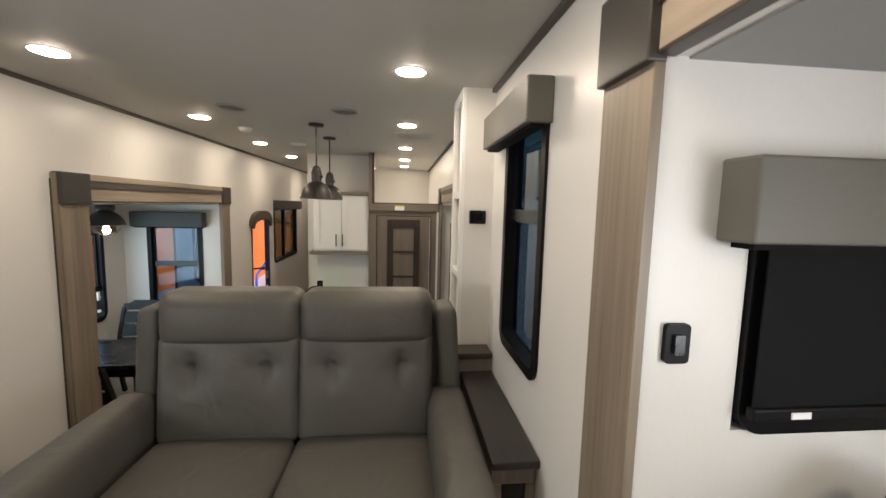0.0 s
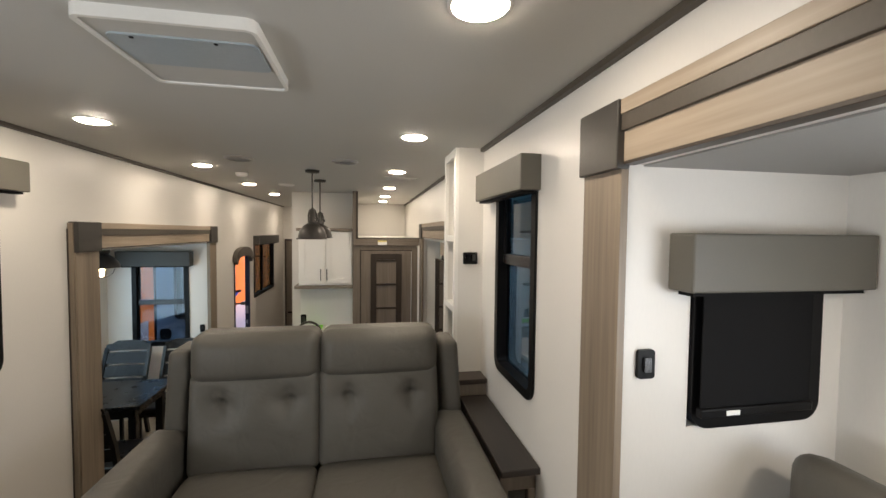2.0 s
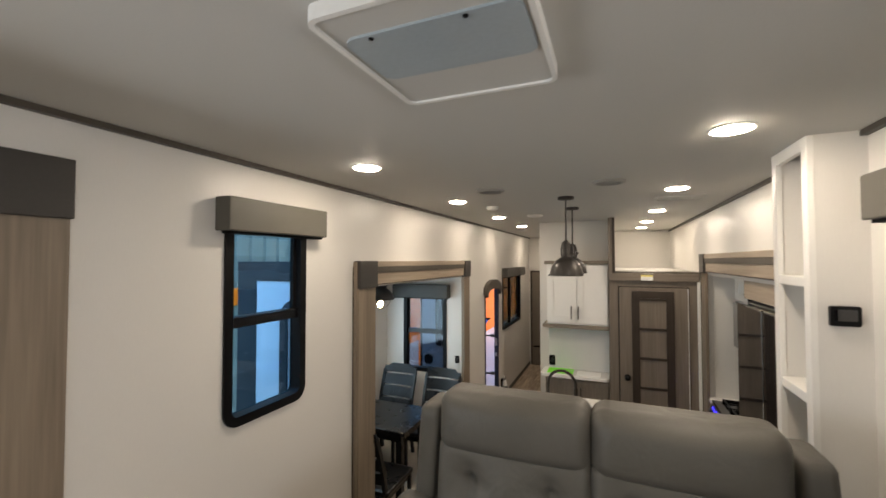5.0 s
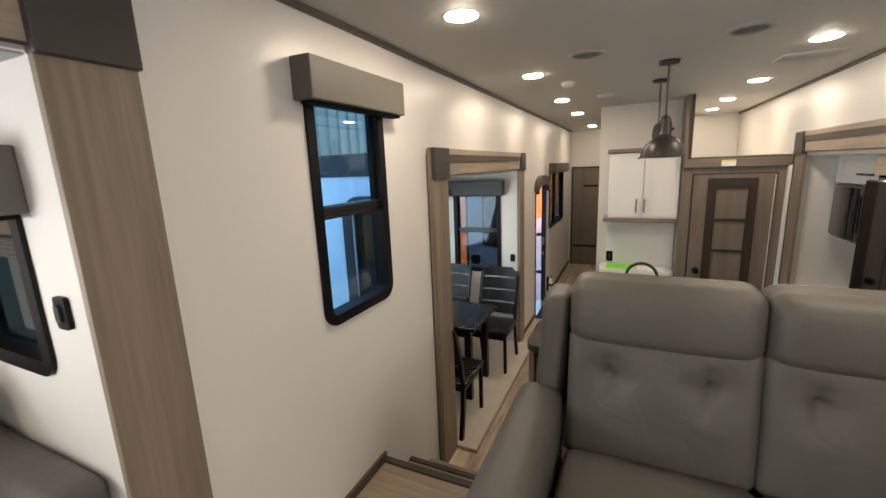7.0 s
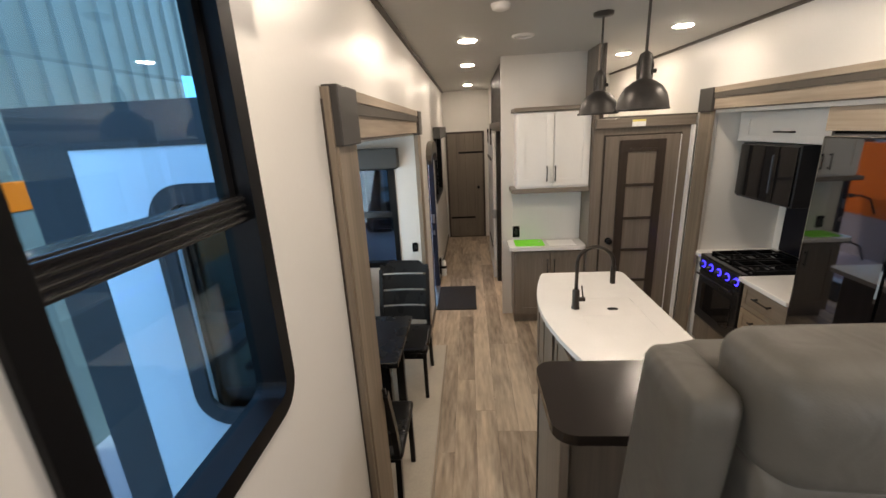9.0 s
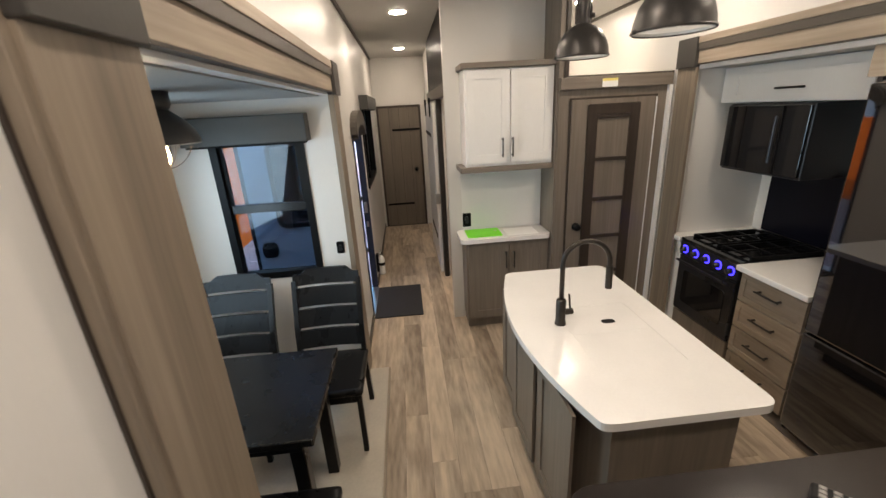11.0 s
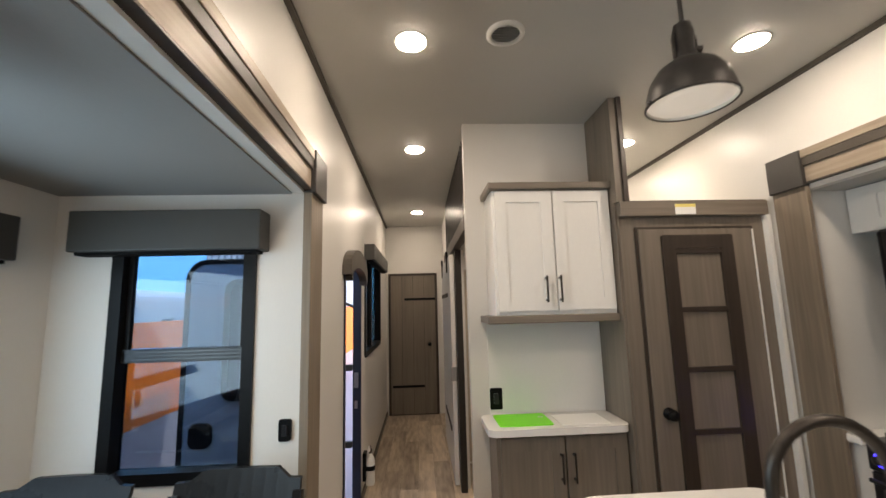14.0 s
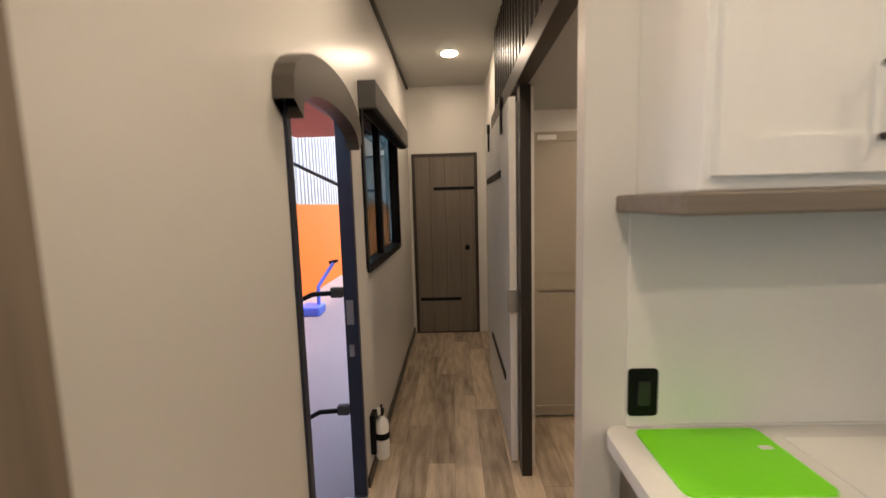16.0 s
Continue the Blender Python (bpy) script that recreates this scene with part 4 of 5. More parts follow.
def round_vent(x, y, r, label, name="ceiling_vent", mat=None, slats=True):
    v = thing(name, (x, y, CEIL), label, "vent", "round ceiling vents" if slats else "")
    part("flange", lathe([(r, 0), (r, -0.008), (r * 0.8, -0.016), (r * 0.74, -0.012), (r * 0.74, 0)], (x, y, CEIL), 28), mat or M_GREYPL, v, "", True)
    part("cavity", lathe([(0, -0.003), (r * 0.74, -0.003)], (x, y, CEIL), 28), M_DARKHOLE if slats else (mat or M_GREYPL), v)
    if slats:
        for k in range(-3, 4):
            h = math.sqrt(max(0.0, (r * 0.72) ** 2 - (k * r * 0.2) ** 2))
            part("slat", turned(box(-h, h, -0.006, 0.006, -0.001, 0.001), Matrix.Translation((x, y + k * r * 0.2, CEIL - 0.009)) @ Matrix.Rotation(radians(35), 4, "X")), mat or M_GREYPL, v)


round_vent(-1.115, 3.13, 0.1, "round grey ceiling air vent")
round_vent(-0.35, 3.09, 0.1, "round grey ceiling air vent")
round_vent(-1.1, 4.84, 0.085, "round white ceiling air vent", mat=M_PLASTIC)
smoke = thing("smoke_detector", (-1.335, 3.97, CEIL), "round white smoke detector on the ceiling", "smoke detector")
part("case", lathe([(0, -0.034), (0.03, -0.034), (0.048, -0.026), (0.055, -0.008), (0.055, 0)], (-1.335, 3.97, CEIL), 28), M_PLASTIC, smoke, "", True)
ret = thing("return_grille", (0.146, 4.0, CEIL), "flat grey return-air grille in the ceiling", "vent")
part("frame", turned(ring("y", 0, 0.008, -0.17, 0.17, -0.1, 0.1, 0.02, 0.008), Matrix.Translation((0.15, 4.0, CEIL)) @ Matrix.Rotation(radians(-90), 4, "X")), M_CEIL, ret)
for k in range(11):
    part("slat", turned(box(-0.15, 0.15, -0.006, 0.006, -0.001, 0.001), Matrix.Translation((0.15, 3.92 + k * 0.016, CEIL - 0.006)) @ Matrix.Rotation(radians(35), 4, "X")), M_CEIL, ret)


# ---- pendants over the island ----
def pendant():
    x, y = -0.66, 3.64
    p = thing("pendant_lamp", (x, y, CEIL), "dark bronze dome pendant with white inside above the island", "pendant lamp", "island pendants")
    part("canopy", lathe([(0, 0), (0.062, 0), (0.06, -0.02), (0.02, -0.026), (0, -0.026)], (x, y, CEIL), 28), M_PEND, p, "", True)
    part("stem", rod((x, y, CEIL - 0.02), (x, y, 2.36), 0.007), M_PEND, p)
    part("collar", lathe([(0.012, 2.4), (0.024, 2.39), (0.03, 2.36), (0.027, 2.3), (0.034, 2.285), (0.034, 2.27)], (x, y, 0), 24), M_PEND, p, "", True)
    sh = [(0.03, 2.275), (0.05, 2.265), (0.085, 2.24), (0.108, 2.205), (0.12, 2.165), (0.124, 2.135)]
    part("shade", lathe(sh, (x, y, 0), 40), M_PEND, p, "dark bronze dome shade", True)
    part("lining", lathe([(r - 0.003, z - 0.002) for r, z in sh], (x, y, 0), 40), M_PENDIN, p, "white enamel lining", True)
    part("lip", lathe([(0.121, 2.134), (0.127, 2.137), (0.128, 2.131), (0.122, 2.128), (0.121, 2.134)], (x, y, 0), 40), M_PEND, p, "", True)
    part("diffuser", lathe([(0, 2.137), (0.06, 2.138), (0.119, 2.142), (0.119, 2.146), (0, 2.147)], (x, y, 0), 32), M_PENDBULB, p, "frosted white diffuser", True)
    for d in (-1, 1):
        part("yoke", tube([(x + d * 0.034, y, 2.275), (x + d * 0.036, y, 2.34), (x + d * 0.024, y, 2.385), (x, y, 2.4)], 0.006, 8), M_PEND, p)
    part("thumb_screw", rod((x + 0.03, y, 2.31), (x + 0.052, y, 2.31), 0.011), M_PEND, p)
    part("rim_knob", lathe([(0, -0.008), (0.007, -0.004), (0.007, 0.004), (0, 0.008)], (x - 0.13, y, 2.132), 10), M_PEND, p, "", True)
    return p


pen = pendant()
copy_thing(pen, pose(-0.67, 4.32, CEIL))


# ---- hutch ----
uc = thing("hutch_upper_cabinet", (-0.74, 5.6, 1.47), "white two-door shaker wall cabinet with bronze pulls", "cabinet")
part("body", box(-1.075, -0.376, 5.49, 5.748, 1.475, 2.2, 0.002), M_WHITE, uc)
for x0, x1, hx in ((-1.06, -0.727, -0.787), (-0.717, -0.385, -0.707)):
    d = shaker(uc, "cabinet_door", "-y", 5.49, x0, x1, 1.5, 2.19, M_WHITE, 0.02, 0.065)
    handle(uc, "-y", 5.47, hx, 1.62, 0.15)
part("bottom_rail", box(-1.125, -0.374, 5.455, 5.748, 1.432, 1.474, 0.006), M_GREY_X, uc, "thin greige rail under the cabinet")
part("crown", box(-1.1, -0.35, 5.45, 5.748, 2.2, 2.24, 0.006), M_GREY_X, uc, "greige crown moulding")
bc = thing("hutch_base_cabinet", (-0.74, 5.6, 0.0), "greige two-door base cabinet under a white top", "cabinet")
part("body", box(-1.1, -0.376, 5.5, 5.748, 0.09, 0.845, 0.002), M_GREY, bc)
part("toe_kick", box(-1.09, -0.376, 5.55, 5.748, 0, 0.09), M_GREY, bc)
for x0, x1, hx in ((-1.08, -0.735, -0.757), (-0.725, -0.385, -0.688)):
    shaker(bc, "cabinet_door", "-y", 5.5, x0, x1, 0.12, 0.825, M_GREY, 0.02, 0.07)
    handle(bc, "-y", 5.48, hx, 0.67, 0.15)
ct = thing("hutch_countertop", (-0.75, 5.6, 0.845), "white countertop with rounded corners below the hutch", "countertop")
part("slab", plate("z", 0.846, 0.036, -1.15, -0.377, 5.43, 5.749, 0.05), M_QUARTZ, ct)
bs = thing("hutch_backsplash", (-0.7, 5.745, 0.9), "white backsplash panel above the hutch counter", "backsplash")
part("panel", box(-1.09, -0.376, 5.742, 5.7495, 0.884, 1.462), M_WHITE, bs)
part("sealant_bead", box(-1.09, -0.376, 5.735, 5.743, 0.8825, 0.889, 0.002), M_PLASTIC, bs, "white sealant bead along the counter")
gm = thing("drying_mat", (-0.93, 5.6, 0.882), "lime green silicone mat on the white counter", "mat")
part("sheet", plate("z", 0.8825, 0.005, -1.08, -0.78, 5.485, 5.72, 0.02), M_GREEN, gm)
part("hole", plate("z", 0.8862, 0.002, -0.83, -0.8, 5.63, 5.645, 0.006), M_QUARTZ, gm, "white hang hole")
cl = thing("clear_sheet", (-0.6, 5.58, 0.882), "clear plastic sheet lying on the counter", "sheet")
part("sheet", box(-0.74, -0.47, 5.47, 5.68, 0.8825, 0.885), M_PAPER, cl)


# ---- island ----
def island_outline(grow):
    pts = []
    for k in range(25):
        f = k / 24
        pts.append((-0.955 - 0.13 * math.sin(math.pi * f) ** 0.9 - grow, 3.3 - grow + f * (4.68 - 3.3 + 2 * grow)))
    pts += [(-0.3 + grow, 4.68 + grow), (-0.3 + grow, 3.3 - grow)]
    return pts


def rounded(pts, corners, r=0.05, seg=5):
    out = []
    n = len(pts)
    for i, p in enumerate(pts):
        if i not in corners:
            out.append(p)
            continue
        a, b, c = Vector(pts[i - 1]), Vector(p), Vector(pts[(i + 1) % n])
        p0, p1 = b + (a - b).normalized() * min(r, (a - b).length * 0.45), b + (c - b).normalized() * min(r, (c - b).length * 0.45)
        for k in range(seg + 1):
            t = k / seg
            out.append(tuple((1 - t) ** 2 * p0 + 2 * t * (1 - t) * b + t * t * p1))
    return out


def prism(pts, z0, z1, hole=None):
    bm = bmesh.new()
    loops = []
    for z in (z0, z1):
        edges = []
        row = []
        for path in [pts] + ([hole] if hole else []):
            vs = [bm.verts.new((x, y, z)) for x, y in path]
            edges += [bm.edges.new((vs[k], vs[(k + 1) % len(vs)])) for k in range(len(vs))]
            row.append(vs)
        loops.append(row)
        bmesh.ops.triangle_fill(bm, use_beauty=True, edges=edges)
    for lo, hi in zip(*loops):
        for k in range(len(lo)):
            j = (k + 1) % len(lo)
            bm.faces.new((lo[k], lo[j], hi[j], hi[k]))
    return bm


isl = thing("kitchen_island", (-0.65, 4.0, 0.0), "greige wood kitchen island with a bowed side", "island")
part("body", prism(island_outline(-0.075), 0.09, 0.845), M_GREY, isl)
part("plinth", prism(island_outline(-0.12), 0.0, 0.09), M_ESP, isl, "dark toe kick")
for y0, y1 in ((3.42, 3.82), (3.86, 4.24), (4.27, 4.58)):
    f0, f1 = (y0 - 3.3) / 1.38, (y1 - 3.3) / 1.38
    bow = -0.955 - 0.13 * max(math.sin(math.pi * f) for f in (f0, f1, (f0 + f1) / 2)) ** 0.9 + 0.075
    shaker(isl, "side_panel", "-x", bow - 0.001, y0, y1, 0.13, 0.82, M_GREY, 0.014, 0.07)
SINK = rounded([(-0.83, 3.6), (-0.83, 4.14), (-0.44, 4.14), (-0.44, 3.6)], (0, 1, 2, 3), 0.007)
FAUC = (-0.85, 3.985)
it = thing("island_countertop", (-0.65, 4.0, 0.845), "white solid-surface island top with an integrated sink", "countertop")
part("slab", prism(rounded(island_outline(0), (0, 24, 25, 26), 0.06), 0.846, 0.88, SINK), M_QUARTZ, it)
for y0, y1 in ((3.6008, 3.8694), (3.8702, 4.1392)):
    part("sink_cover", plate("z", 0.85, 0.0292, -0.8292, -0.4408, y0, y1, 0.006), M_QUARTZ, it, "white flush cover board over the sink")
part("finger_hole", plate("z", 0.8786, 0.001, -0.645, -0.575, 3.945, 3.985, 0.019), M_BLACK, it, "dark oval finger hole")
part("sink_basin", box(-0.83, -0.44, 3.6, 4.14, 0.66, 0.849), M_QUARTZ, it, "white sink basin under the cover")

fc = thing("kitchen_faucet", (FAUC[0], FAUC[1], 0.88), "dark bronze gooseneck kitchen faucet on the island", "faucet")
part("base", lathe([(0, 0), (0.028, 0), (0.027, 0.01), (0.024, 0.02), (0.024, 0.13), (0.017, 0.14), (0, 0.14)], (*FAUC, 0.88), 24), M_BRONZE, fc, "", True)
arcp = [(FAUC[0], FAUC[1], 1.0), (FAUC[0], FAUC[1], 1.2)]
for k in range(1, 15):
    a = math.pi * k / 14
    arcp.append((FAUC[0] + 0.112 - 0.112 * math.cos(a), FAUC[1] - 0.02 * k / 14, 1.2 + 0.112 * math.sin(a)))
arcp.append((FAUC[0] + 0.224, FAUC[1] - 0.02, 1.17))
part("neck", tube(arcp, 0.012, 14), M_BRONZE, fc, "", True)
part("spray_head", tube([(FAUC[0] + 0.224, FAUC[1] - 0.02, 1.18), (FAUC[0] + 0.226, FAUC[1] - 0.02, 1.065)], 0.0165, 16), M_BRONZE, fc)
part("lever_hub", tube([(FAUC[0] + 0.015, FAUC[1], 0.945), (FAUC[0] + 0.06, FAUC[1], 0.945)], 0.016, 14), M_BRONZE, fc)
part("lever", tube([(FAUC[0] + 0.048, FAUC[1], 0.95), (FAUC[0] + 0.03, FAUC[1] - 0.02, 1.05)], 0.005, 10), M_BRONZE, fc)


# ---- kitchen slide-out ----
FX = 0.56
rg = thing("gas_range", (0.85, 4.79, 0.0), "black gas range with blue-lit knobs and an oven door", "range")
part("body", box(FX + 0.02, 1.235, 4.5, 5.08, 0.2, 0.86, 0.004), M_SATIN, rg)
part("cooktop", box(FX - 0.01, 1.235, 4.495, 5.085, 0.86, 0.885, 0.006), M_GLOSS, rg, "black glass cooktop")
part("control_panel", box(FX - 0.012, FX + 0.03, 4.5, 5.08, 0.75, 0.86, 0.006), M_SATIN, rg)
part("oven_door", box(FX - 0.01, FX + 0.03, 4.505, 5.075, 0.29, 0.745, 0.008), M_SATIN, rg)
part("oven_window", plate("x", FX - 0.014, 0.006, 4.58, 5.0, 0.38, 0.64, 0.02), M_GLOSS, rg, "dark oven window")
part("oven_handle", tube([(FX - 0.045, 4.53, 0.715), (FX - 0.045, 5.05, 0.715)], 0.01), M_SATIN, rg)
part("lower_drawer", box(FX, FX + 0.03, 4.505, 5.075, 0.06, 0.28, 0.004), M_GREY, rg, "greige drawer under the oven")
for k in range(5):
    y = 4.56 + k * 0.115
    kn = part("knob", lathe([(0, -0.035), (0.018, -0.033), (0.021, -0.01), (0.021, 0)], (FX - 0.012, y, 0.805), 20, "x"), M_SATIN, rg, "black knob", True)
    part("knob_light", lathe([(0.023, -0.003), (0.031, -0.004), (0.033, -0.002), (0.033, 0.002)], (FX - 0.012, y, 0.805), 24, "x"), M_BLUE, rg, "glowing blue ring", True)
for y in (4.64, 4.93):
    for z in (0.905,):
        g = bmesh.new()
        for k in range(4):
            box(0.64 + k * 0.16, 0.652 + k * 0.16, y - 0.13, y + 0.13, z - 0.008, z + 0.006, bm=g)
        box(0.63, 1.14, y - 0.13, y - 0.118, z - 0.02, z + 0.004, bm=g)
        box(0.63, 1.14, y + 0.118, y + 0.13, z - 0.02, z + 0.004, bm=g)
        box(0.63, 1.14, y - 0.006, y + 0.006, z - 0.006, z + 0.006, bm=g)
        part("grate", g, M_BLACK, rg, "cast iron grate")
    for x in (0.76, 1.0):
        part("burner", lathe([(0, 0.905), (0.035, 0.903), (0.04, 0.89), (0.05, 0.885)], (x, y, 0), 20), M_BLACK, rg, "", True)
sp = thing("range_backsplash", (1.23, 4.6, 0.9), "black glass panel behind the range", "backsplash")
part("panel", box(1.225, 1.2395, 4.16, 5.1, 0.89, 1.42), M_SPLASH, sp)
mw = thing("microwave", (0.98, 4.72, 1.41), "black glass-fronted microwave above the gas range", "microwave")
part("body", box(0.745, 1.235, 4.42, 5.04, 1.415, 1.855, 0.006), M_SATIN, mw)
part("door", box(0.725, 0.75, 4.6, 5.035, 1.43, 1.845, 0.006), M_GLOSS, mw, "dark glass door")
part("control_panel", box(0.728, 0.75, 4.43, 4.595, 1.43, 1.845, 0.004), M_GLOSS, mw)
part("handle", tube([(0.705, 4.62, 1.5), (0.705, 4.62, 1.78)], 0.008), M_SATIN, mw, "black door handle")
wc = thing("white_wall_cabinet", (0.98, 4.6, 1.86), "white wall cabinet above the microwave", "cabinet")
part("body", box(0.78, 1.235, 4.16, 5.19, 1.862, 2.095, 0.002), M_WHITE, wc)
shaker(wc, "cabinet_door", "-x", 0.78, 4.17, 5.08, 1.87, 2.085, M_WHITE, 0.018, 0.045)
handle(wc, "-x", 0.762, 4.613, 1.943, 0.18, False)
dr = thing("drawer_cabinet", (0.85, 4.25, 0.0), "light greige four-drawer base cabinet beside the range", "cabinet")
part("body", box(FX + 0.02, 1.235, 4.02, 4.49, 0.06, 0.845, 0.002), M_OAK_Y, dr)
for k, (z0, z1) in enumerate(((0.64, 0.83), (0.45, 0.63), (0.26, 0.44), (0.07, 0.25))):
    shaker(dr, "drawer_front", "-x", FX + 0.02, 4.03, 4.48, z0, z1, M_OAK_Y, 0.02, 0.035)
    handle(dr, "-x", FX, 4.255, (z0 + z1) / 2 + 0.02, 0.17, False)
kc = thing("kitchen_countertop", (0.9, 4.25, 0.845), "white solid-surface counter beside the range", "countertop")
part("slab", box(0.515, 1.235, 4.0, 4.493, 0.846, 0.882, 0.006), M_QUARTZ, kc)
kf = thing("counter_filler", (0.9, 5.14, 0.845), "narrow white counter strip between range and wall", "countertop")
part("slab", box(0.54, 1.235, 5.09, 5.198, 0.846, 0.882, 0.005), M_QUARTZ, kf)
part("panel", box(0.58, 0.6, 5.09, 5.198, 0.0, 0.845), M_WHITE, kf)
fr = thing("refrigerator", (0.9, 3.5, 0.0), "large glossy black double-door refrigerator", "refrigerator")
part("body", box(0.57, 1.235, 2.9, 3.985, 0.02, 1.95, 0.008), M_SATIN, fr)
for y0, y1 in ((2.91, 3.44), (3.45, 3.975)):
    part("door", box(0.505, 0.565, y0, y1, 0.7, 1.94, 0.012), M_FRIDGE, fr, "glossy black door")
part("freezer_drawer", box(0.505, 0.565, 2.91, 3.975, 0.08, 0.69, 0.012), M_FRIDGE, fr, "glossy black freezer drawer")
fp = thing("fridge_header", (0.7, 3.5, 1.96), "light oak panel above the refrigerator", "panel")
part("panel", box(0.57, 1.235, 2.78, 4.05, 1.965, 2.098, 0.002), M_OAK_Y, fp)
part("side", box(0.58, 1.235, 3.99, 4.012, 0.0, 1.965), M_SATIN, fp)
part("side", box(0.58, 1.235, 2.78, 2.88, 0.0, 1.965), M_GREY, fp)

# ---- dinette ----
tb = thing("dining_table", (-2.5, 3.87, 0.03), "black painted wooden dining table", "table")
part("tabletop", box(-2.95, -2.0, 3.52, 4.17, 0.725, 0.76, 0.006), M_CHAIR, tb)
part("apron", box(-2.88, -2.07, 3.59, 4.1, 0.64, 0.725, 0.003), M_CHAIR, tb)
for x in (-2.87, -2.13):
    for y in (3.6, 4.04):
        part("leg", box(x, x + 0.06, y, y + 0.06, 0.03, 0.66, 0.005), M_CHAIR, tb)


def dining_chair():
    """Ladder-back chair that faces down y, its seat from y 4.15 to 4.6."""
    x0, x1 = -2.36, -1.9
    c = thing("dining_chair", (-2.13, 4.4, 0.03), "black painted ladder-back dining chair", "chair", "chairs round the dinette table")
    part("seat", puffed(((x0 + x1) / 2, 4.38, 0.455), ((x1 - x0) / 2, 0.225, 0.022), 0.018, "+z", -0.008), M_CHAIR, c, "", True)
    for x in (x0 + 0.012, x1 - 0.042):
        part("leg", box(x, x + 0.03, 4.17, 4.2, 0.03, 0.44, 0.004), M_CHAIR, c)
        bm = bmesh.new()
        pth = [(x + 0.015, 4.65, 0.03), (x + 0.015, 4.6, 0.25), (x + 0.015, 4.58, 0.45), (x + 0.015, 4.62, 0.65), (x + 0.015, 4.72, 0.93)]
        for a, b in zip(pth, pth[1:]):
            d = Vector(b) - Vector(a)
            join(bm, turned(box(-0.015, 0.015, -0.019, 0.019, -0.004, d.length + 0.004), Matrix.Translation(a) @ d.to_track_quat("Z", "Y").to_matrix().to_4x4()))
        part("back_post", bm, M_CHAIR, c)
    def slat(z0, z1, notch=0.0):
        bm, n = bmesh.new(), 10
        rows = []
        for k in range(n + 1):
            f = k / n
            x = x0 + 0.02 + f * (x1 - x0 - 0.04)
            cur = 0.02 * (1 - (2 * f - 1) ** 2)
            zt = z1 - notch * (1.0 if (f < 0.12 or f > 0.88) else 0.0)
            def yy(z):
                return 4.62 + (z - 0.65) * 0.357 + cur
            rows.append([bm.verts.new((x, yy(z) + d, z)) for z in (z0, zt) for d in (-0.009, 0.009)])
        for a, b in zip(rows, rows[1:]):
            for i, j in ((0, 1), (1, 3), (3, 2), (2, 0)):
                bm.faces.new((a[i], a[j], b[j], b[i]))
        bm.faces.new((rows[0][0], rows[0][1], rows[0][3], rows[0][2]))
        bm.faces.new((rows[-1][0], rows[-1][1], rows[-1][3], rows[-1][2]))
        part("back_slat", bm, M_CHAIR, c)
    slat(0.905, 1.0, 0.03)
    for z0, z1 in ((0.775, 0.886), (0.648, 0.755), (0.522, 0.628)):
        slat(z0, z1)
    part("apron", box(x0 + 0.03, x1 - 0.03, 4.18, 4.56, 0.38, 0.435, 0.003), M_CHAIR, c)
    return c


ch = dining_chair()
copy_thing(ch, pose(-2.69, 4.4, 0.03))
copy_thing(ch, pose(-2.16, 3.32, 0.03, 0, 0, 180))
copy_thing(ch, pose(-2.7, 3.32, 0.03, 0, 0, 180))

LX, LY = -2.44, 3.85
dl = thing("dinette_ceiling_lamp", (LX, LY, 2.045), "black dome ceiling lamp with wire cage and lit bulb", "ceiling lamp")
part("mount", lathe([(0, 2.044), (0.068, 2.044), (0.068, 2.0), (0.06, 1.985), (0.05, 1.98)], (LX, LY, 0), 32), M_PEND, dl, "", True)
dsh = [(0.05, 1.985), (0.07, 1.968), (0.098, 1.945), (0.12, 1.916), (0.133, 1.888), (0.138, 1.865)]
part("shade", lathe(dsh, (LX, LY, 0), 40), M_PEND, dl, "dark metal dome shade", True)
part("lining", lathe([(r - 0.003, z - 0.003) for r, z in dsh], (LX, LY, 0), 40), M_PENDIN, dl, "pale lining", True)
part("bulb", lathe([(0, 1.785), (0.018, 1.79), (0.028, 1.815), (0.022, 1.85), (0.012, 1.89)], (LX, LY, 0), 20), M_BULB, dl, "glowing filament bulb", True)
for k in range(4):
    a = math.pi * k / 4
    pts = [(LX + 0.11 * math.cos(b) * math.cos(a), LY + 0.11 * math.cos(b) * math.sin(a), 1.88 - 0.105 * math.sin(b)) for b in [math.pi * j / 12 for j in range(13)]]
    part("cage_wire", tube(pts, 0.0012, 6), M_BRONZE, dl)
disc_lamp("dinette_glow", (LX, LY, 1.765), 0.18, 0.04, (1.0, 0.78, 0.5))

# ---- hall and entry ----
mt = thing("door_mat", (-1.74, 6.23, 0.002), "black ribbed rubber door mat at the entry", "mat")
part("mat", box(-1.985, -1.5, 5.86, 6.6, 0.001, 0.011, 0.003), M_RUBBER, mt)
fe = thing("fire_extinguisher", (-1.94, 6.84, 0.08), "small white fire extinguisher with a black bracket on the wall", "fire extinguisher")
part("bottle", lathe([(0, 0.08), (0.034, 0.082), (0.038, 0.095), (0.038, 0.27), (0.03, 0.3), (0.013, 0.315), (0.013, 0.335), (0, 0.335)], (-1.94, 6.84, 0), 24), M_PLASTIC, fe, "white bottle", True)
part("strap", lathe([(0.0385, 0.2), (0.041, 0.2), (0.041, 0.235), (0.0385, 0.235)], (-1.94, 6.84, 0), 24), M_BLACK, fe, "black strap")
part("valve", box(-1.952, -1.928, 6.82, 6.86, 0.33, 0.36, 0.004), M_BLACK, fe)
part("lever", box(-1.946, -1.934, 6.78, 6.85, 0.37, 0.385, 0.003), M_BLACK, fe)
